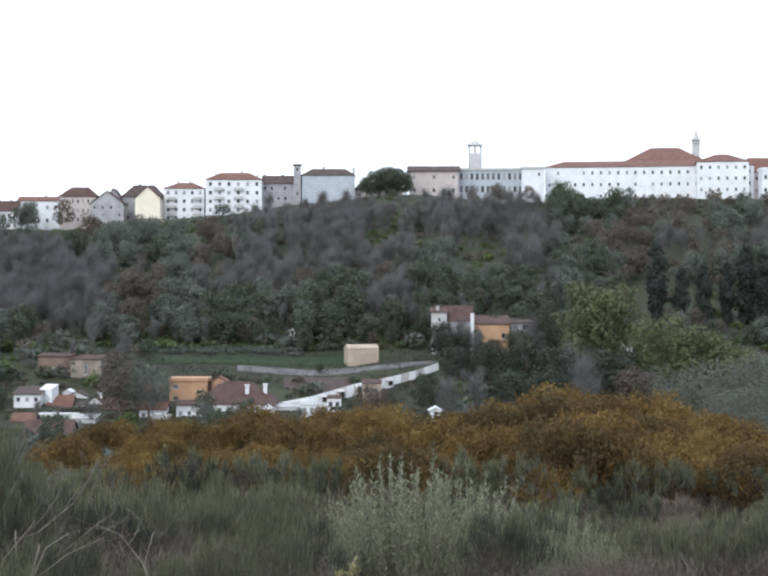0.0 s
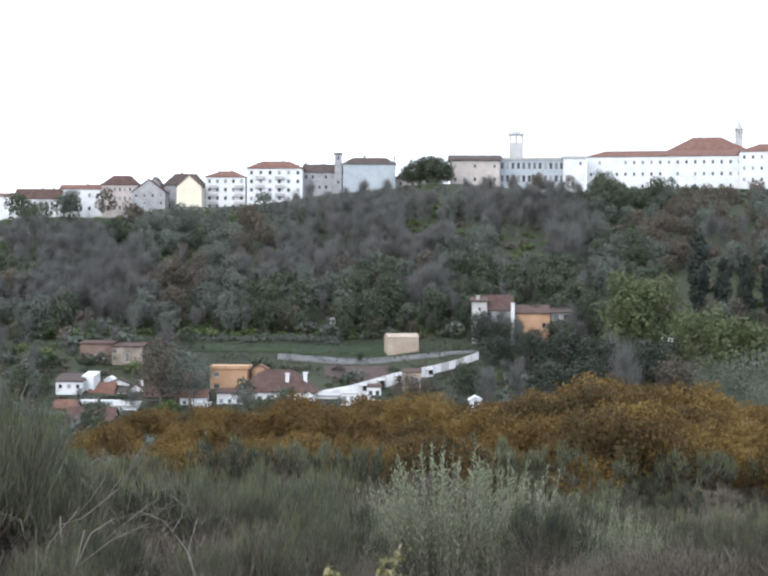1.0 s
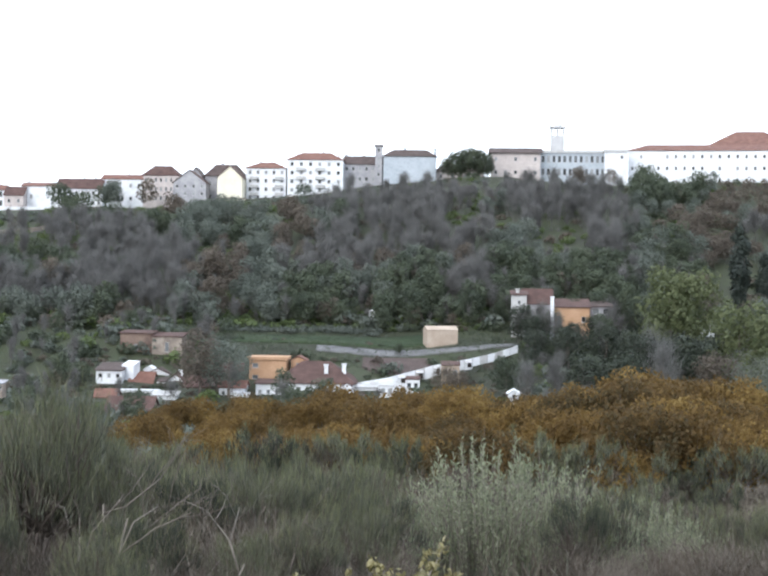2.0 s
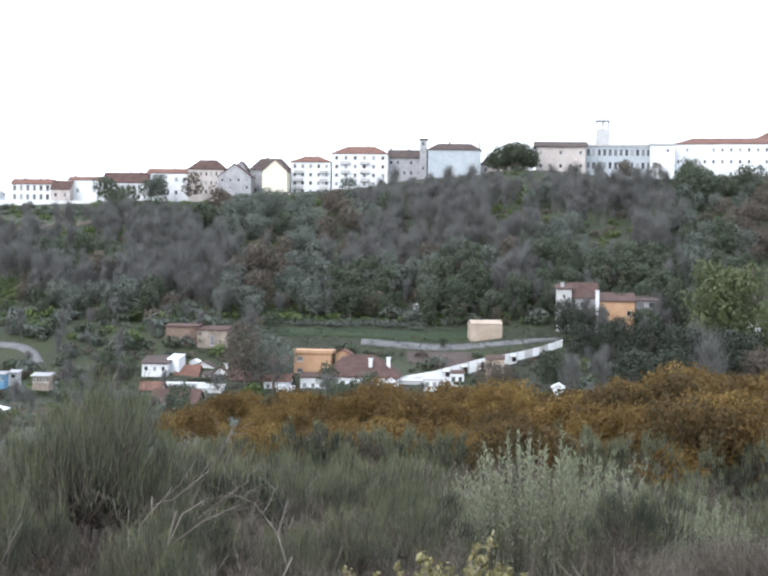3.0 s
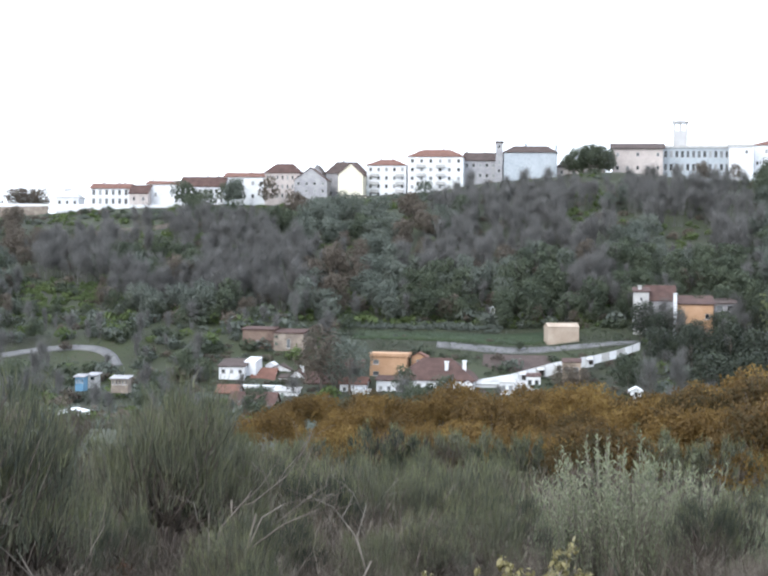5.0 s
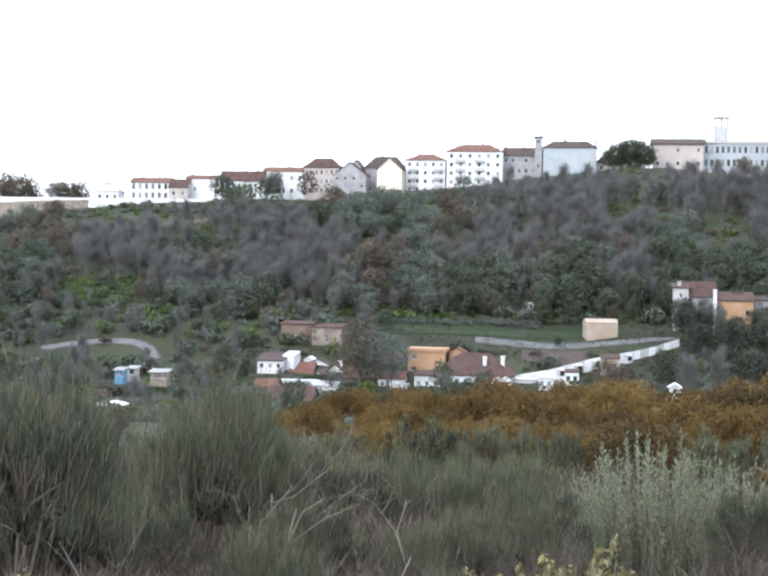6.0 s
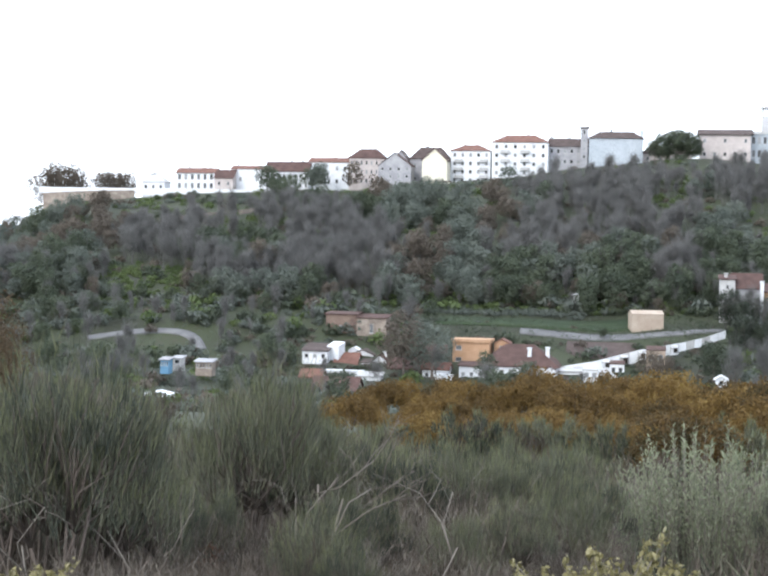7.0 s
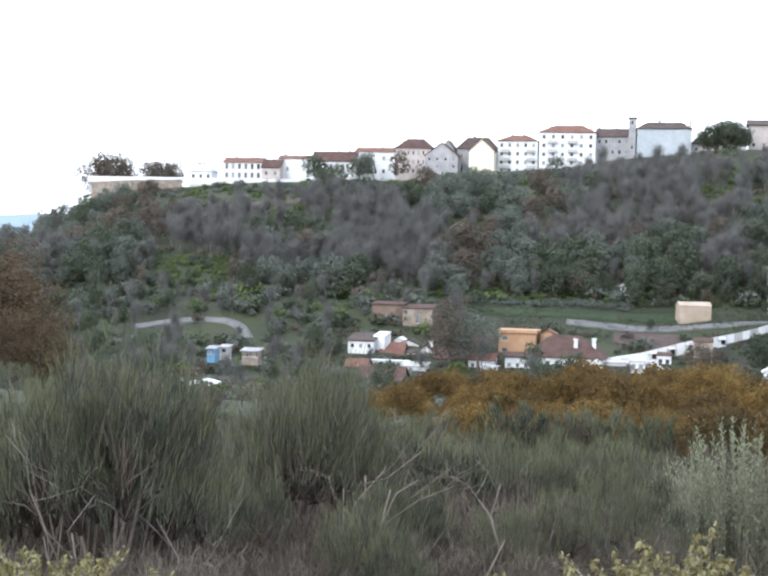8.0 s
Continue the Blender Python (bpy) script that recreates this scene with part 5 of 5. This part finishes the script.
def silver_bush(e, d, scale, seed, shoots=230, height=2.1, width=2.2):
    """A sheaf of upright shoots, each set with narrow pale leaves that point upwards."""
    r = np.random.default_rng(seed)
    s, ps, ds = Shape(), [], []
    for k in range(shoots):
        a, q = k * 2.4 + r.random() * 0.6, math.sqrt((k + 0.5) / shoots)
        foot = Vector((math.cos(a) * q * width * 0.34, math.sin(a) * q * width * 0.34, -0.1))
        tall = height * (1 - 0.35 * q * q) * (0.6 + 0.46 * r.random())
        tip = Vector((math.cos(a) * q * width * 0.5, math.sin(a) * q * width * 0.5, tall)) + Vector((r.normal(), r.normal(), 0)) * 0.06
        mid = foot.lerp(tip, 0.5) + Vector((r.normal(), r.normal(), 0)) * 0.03
        s.tube([tuple(foot), tuple(mid), tuple(tip)], [0.007, 0.005, 0.002], 3)
        n = int(52 * tall / height)
        t = (0.22 + 0.78 * r.random(n) ** 0.8)[:, None]
        ps.append(np.array(mid) * (1 - np.abs(2 * t - 1)) + np.where(t > 0.5, np.array(tip), np.array(foot)) * np.abs(2 * t - 1))
        way = np.array((tip - foot).normalized())
        ds.append(way + r.normal(size=(n, 3)) * np.array([0.55, 0.55, 0.25]))
    p, d_ = np.concatenate(ps), np.concatenate(ds)
    d_ /= np.linalg.norm(d_, axis=1)[:, None]
    side = np.cross(d_, r.normal(size=d_.shape))
    side /= np.linalg.norm(side, axis=1)[:, None]
    long = (0.05 + 0.045 * r.random(len(p)))[:, None]
    v = np.stack([p, p + d_ * long * 0.45 + side * 0.0085, p + d_ * long, p + d_ * long * 0.45 - side * 0.0085], 1).reshape(-1, 3)
    ob = thing("silver_bush", Matrix.LocRotScale(standing(e * d / 3200, d), None, (scale,) * 3), "silvery grey-green bush with upright leafy shoots", "bush", "silver bushes")
    part("branchwork", s.mesh("branchwork", BARK, True), ob)
    part("foliage", mesh_of("foliage", v, np.arange(len(v)).reshape(-1, 4), SILVER), ob, "small silvery leaves")


silver_bush(55, 19.0, 0.98, 301)
silver_bush(-60, 19.6, 0.8, 304, 150)
silver_bush(165, 19.4, 0.9, 305, 150)
silver_bush(370, 20.5, 0.74, 302, 170)
silver_bush(470, 20.0, 0.58, 303, 130)
silver_bush(300, 18.6, 0.52, 306, 110)


def yellow_shrub(e, d, scale, seed):
    """Arching stems set with oval leaves, in loose bunches."""
    r = np.random.default_rng(seed)
    s, ends = Shape(), []
    for k in range(64):
        a = k * 2.4 + r.random()
        q = 0.15 + 0.7 * r.random()
        tip = Vector((math.cos(a) * q, math.sin(a) * q, 0.78 - 0.3 * q + 0.04 * r.normal()))
        mid = Vector((tip.x * 0.4, tip.y * 0.4, tip.z * 0.72))
        s.tube([(tip.x * 0.08, tip.y * 0.08, -0.05), tuple(mid), tuple(tip)], [0.006, 0.005, 0.002], 4)
        ends += [tuple(mid.lerp(tip, w)) for w in (0.35, 0.6, 0.8, 0.92, 1.0)]
    lv = leaves(r, ends, [0.03] * len(ends), 3000, 0.0145, 0.7, (1, 1, 1.2), 0.2, 0.95)
    ob = thing("yellow_shrub", Matrix.LocRotScale(standing(e * d / 3200, d, 0.02), None, (scale,) * 3), "low shrub with small yellow-green leaves", "shrub", "yellow shrubs")
    part("branchwork", s.mesh("branchwork", PALE_BARK, True), ob)
    part("foliage", mesh_of("foliage", lv[0], lv[1], YELLOW), ob)


for e, d, s in ((-160, 7.0, 1.08), (-90, 6.8, 1.0), (10, 6.9, 0.98), (110, 6.7, 0.92), (220, 6.8, 0.9), (330, 6.7, 0.85), (430, 6.8, 0.8), (-1540, 6.6, 0.9), (-1470, 6.4, 0.86), (-1400, 6.1, 0.72)):
    yellow_shrub(e, d, s, int(4000 + e))


def dead_clump(e, d, scale, seed):
    """A bushy clump of withered red-brown leaves on dark stems."""
    s, lv = bush_parts(seed, 0.9, 0.9, 22, 1500, 0.026, 0.008, 14, 0.5, 0.3, hollow=0.5)
    ob = thing("withered_shrub", Matrix.LocRotScale(standing(e * d / 3200, d, 0.02), None, (scale,) * 3), "withered shrub with dead red-brown leaves", "shrub", "withered shrubs")
    part("branchwork", s.mesh("branchwork", BARK, True), ob)
    part("foliage", mesh_of("foliage", lv[0], lv[1], WITHERED), ob)


for e, d, s in ((-1000, 10.2, 0.62), (-960, 10.0, 0.55), (-1130, 9.4, 0.4), (-520, 11.5, 0.55), (-600, 12, 0.5)):
    dead_clump(e, d, s, int(7000 + e))


SCRUB = [(None, leaves(np.random.default_rng(65 + i), [(0, 0, 0.8), (1.0, 0.3, 0.6), (-0.9, 0.4, 0.7), (0.1, -0.8, 0.5), (0.5, 0.7, 0.9)], [0.8, 0.6, 0.6, 0.6, 0.5], 560, 0.1, simple=True)) for i in range(3)]
brow = [((-1800 + 1300 * rng.random()) * y / 3200, y, 0.7 + 0.5 * rng.random(), 0.9) for y in 84 + 60 * rng.random(190)]
woods("brow_scrub", "low green scrub where the near slope drops away", GREYGREEN, [b[1] for b in SCRUB], brow[:110], 41)
woods("brow_thicket", "low brown thicket where the near slope drops away", RUSSET, [b[1] for b in SCRUB], brow[110:], 42)


vale = [((-1320 + 620 * rng.random()) * y / 3200, y, 0.8 + 0.9 * rng.random(), 0.9) for y in 130 + 200 * rng.random(260)]
vale += [((-1110 + 190 * rng.random()) * y / 3200, y, 0.45 + 0.3 * rng.random(), 0.9) for y in 316 + 20 * rng.random(60)]
woods("vale_scrub", "green scrub below the brow of the slope", GREYGREEN, [b[1] for b in SHRUBS], vale[:130], 43)
woods("vale_brambles", "yellow-green brambles below the brow of the slope", BRIGHT, [b[1] for b in SHRUBS], vale[130:190], 44)
woods("vale_thicket", "brown thicket below the brow of the slope", RUSSET, [b[1] for b in SHRUBS], vale[190:], 45)


dip = [((-1180 + 300 * rng.random()) * y / 3200, y, 0.55 + 0.4 * rng.random(), 0.9) for y in 92 + 130 * rng.random(90)]
woods("dip_scrub", "low mixed scrub in the dip of the slope", GREYGREEN, [b[1] for b in SCRUB], dip[:45], 46)
woods("dip_brambles", "low yellow-green brambles in the dip of the slope", POPLAR, [b[1] for b in SCRUB], dip[45:], 47)


# rough grass over the open ground
def grass(name, label, mat, places, seed, tall):
    r = np.random.default_rng(seed)
    roots = [(x + r.normal() * 0.3, y + r.normal() * 0.3, ground_z(x, y) - 0.03) for x, y in places for k in range(6)]
    v, f = rods(r, roots, len(roots), tall, tall * (0.14 if tall > 0.65 else 0.05), 0.45, simple=True)
    tagged(new(name, mesh_of(name, v, f, mat)), label, "grass", kind="stuff")


grass("meadow_grass", "rough grass on the meadow and banks", GREEN, [((-620 + 900 * rng.random()) * y / 3200, y) for y in (396 + 50 * rng.random(7000))], 21, 0.7)
grass("valley_grass", "dull rough grass on the valley floor", GREYGREEN, [((-1750 + 2700 * rng.random()) * y / 3200, y) for y in (240 + 200 * rng.random(9000))], 22, 0.8)
grass("slope_heath", "dull green heath covering the near slope", BROOM, [((-1850 + 2750 * rng.random()) * y / 3200, y) for y in (15 + 45 * rng.random(2500))], 24, 0.6)
grass("slope_twigs", "brown dead stalks among the heath", DRY, [((-1850 + 2750 * rng.random()) * y / 3200, y) for y in (15 + 45 * rng.random(6000))], 25, 0.55)
grass("slope_grass", "dry grass under the bushes", RUSSET, [((-1900 + 2900 * rng.random()) * y / 3200, y) for y in (5 + 50 * rng.random(7000) ** 1.3)], 23, 0.2)
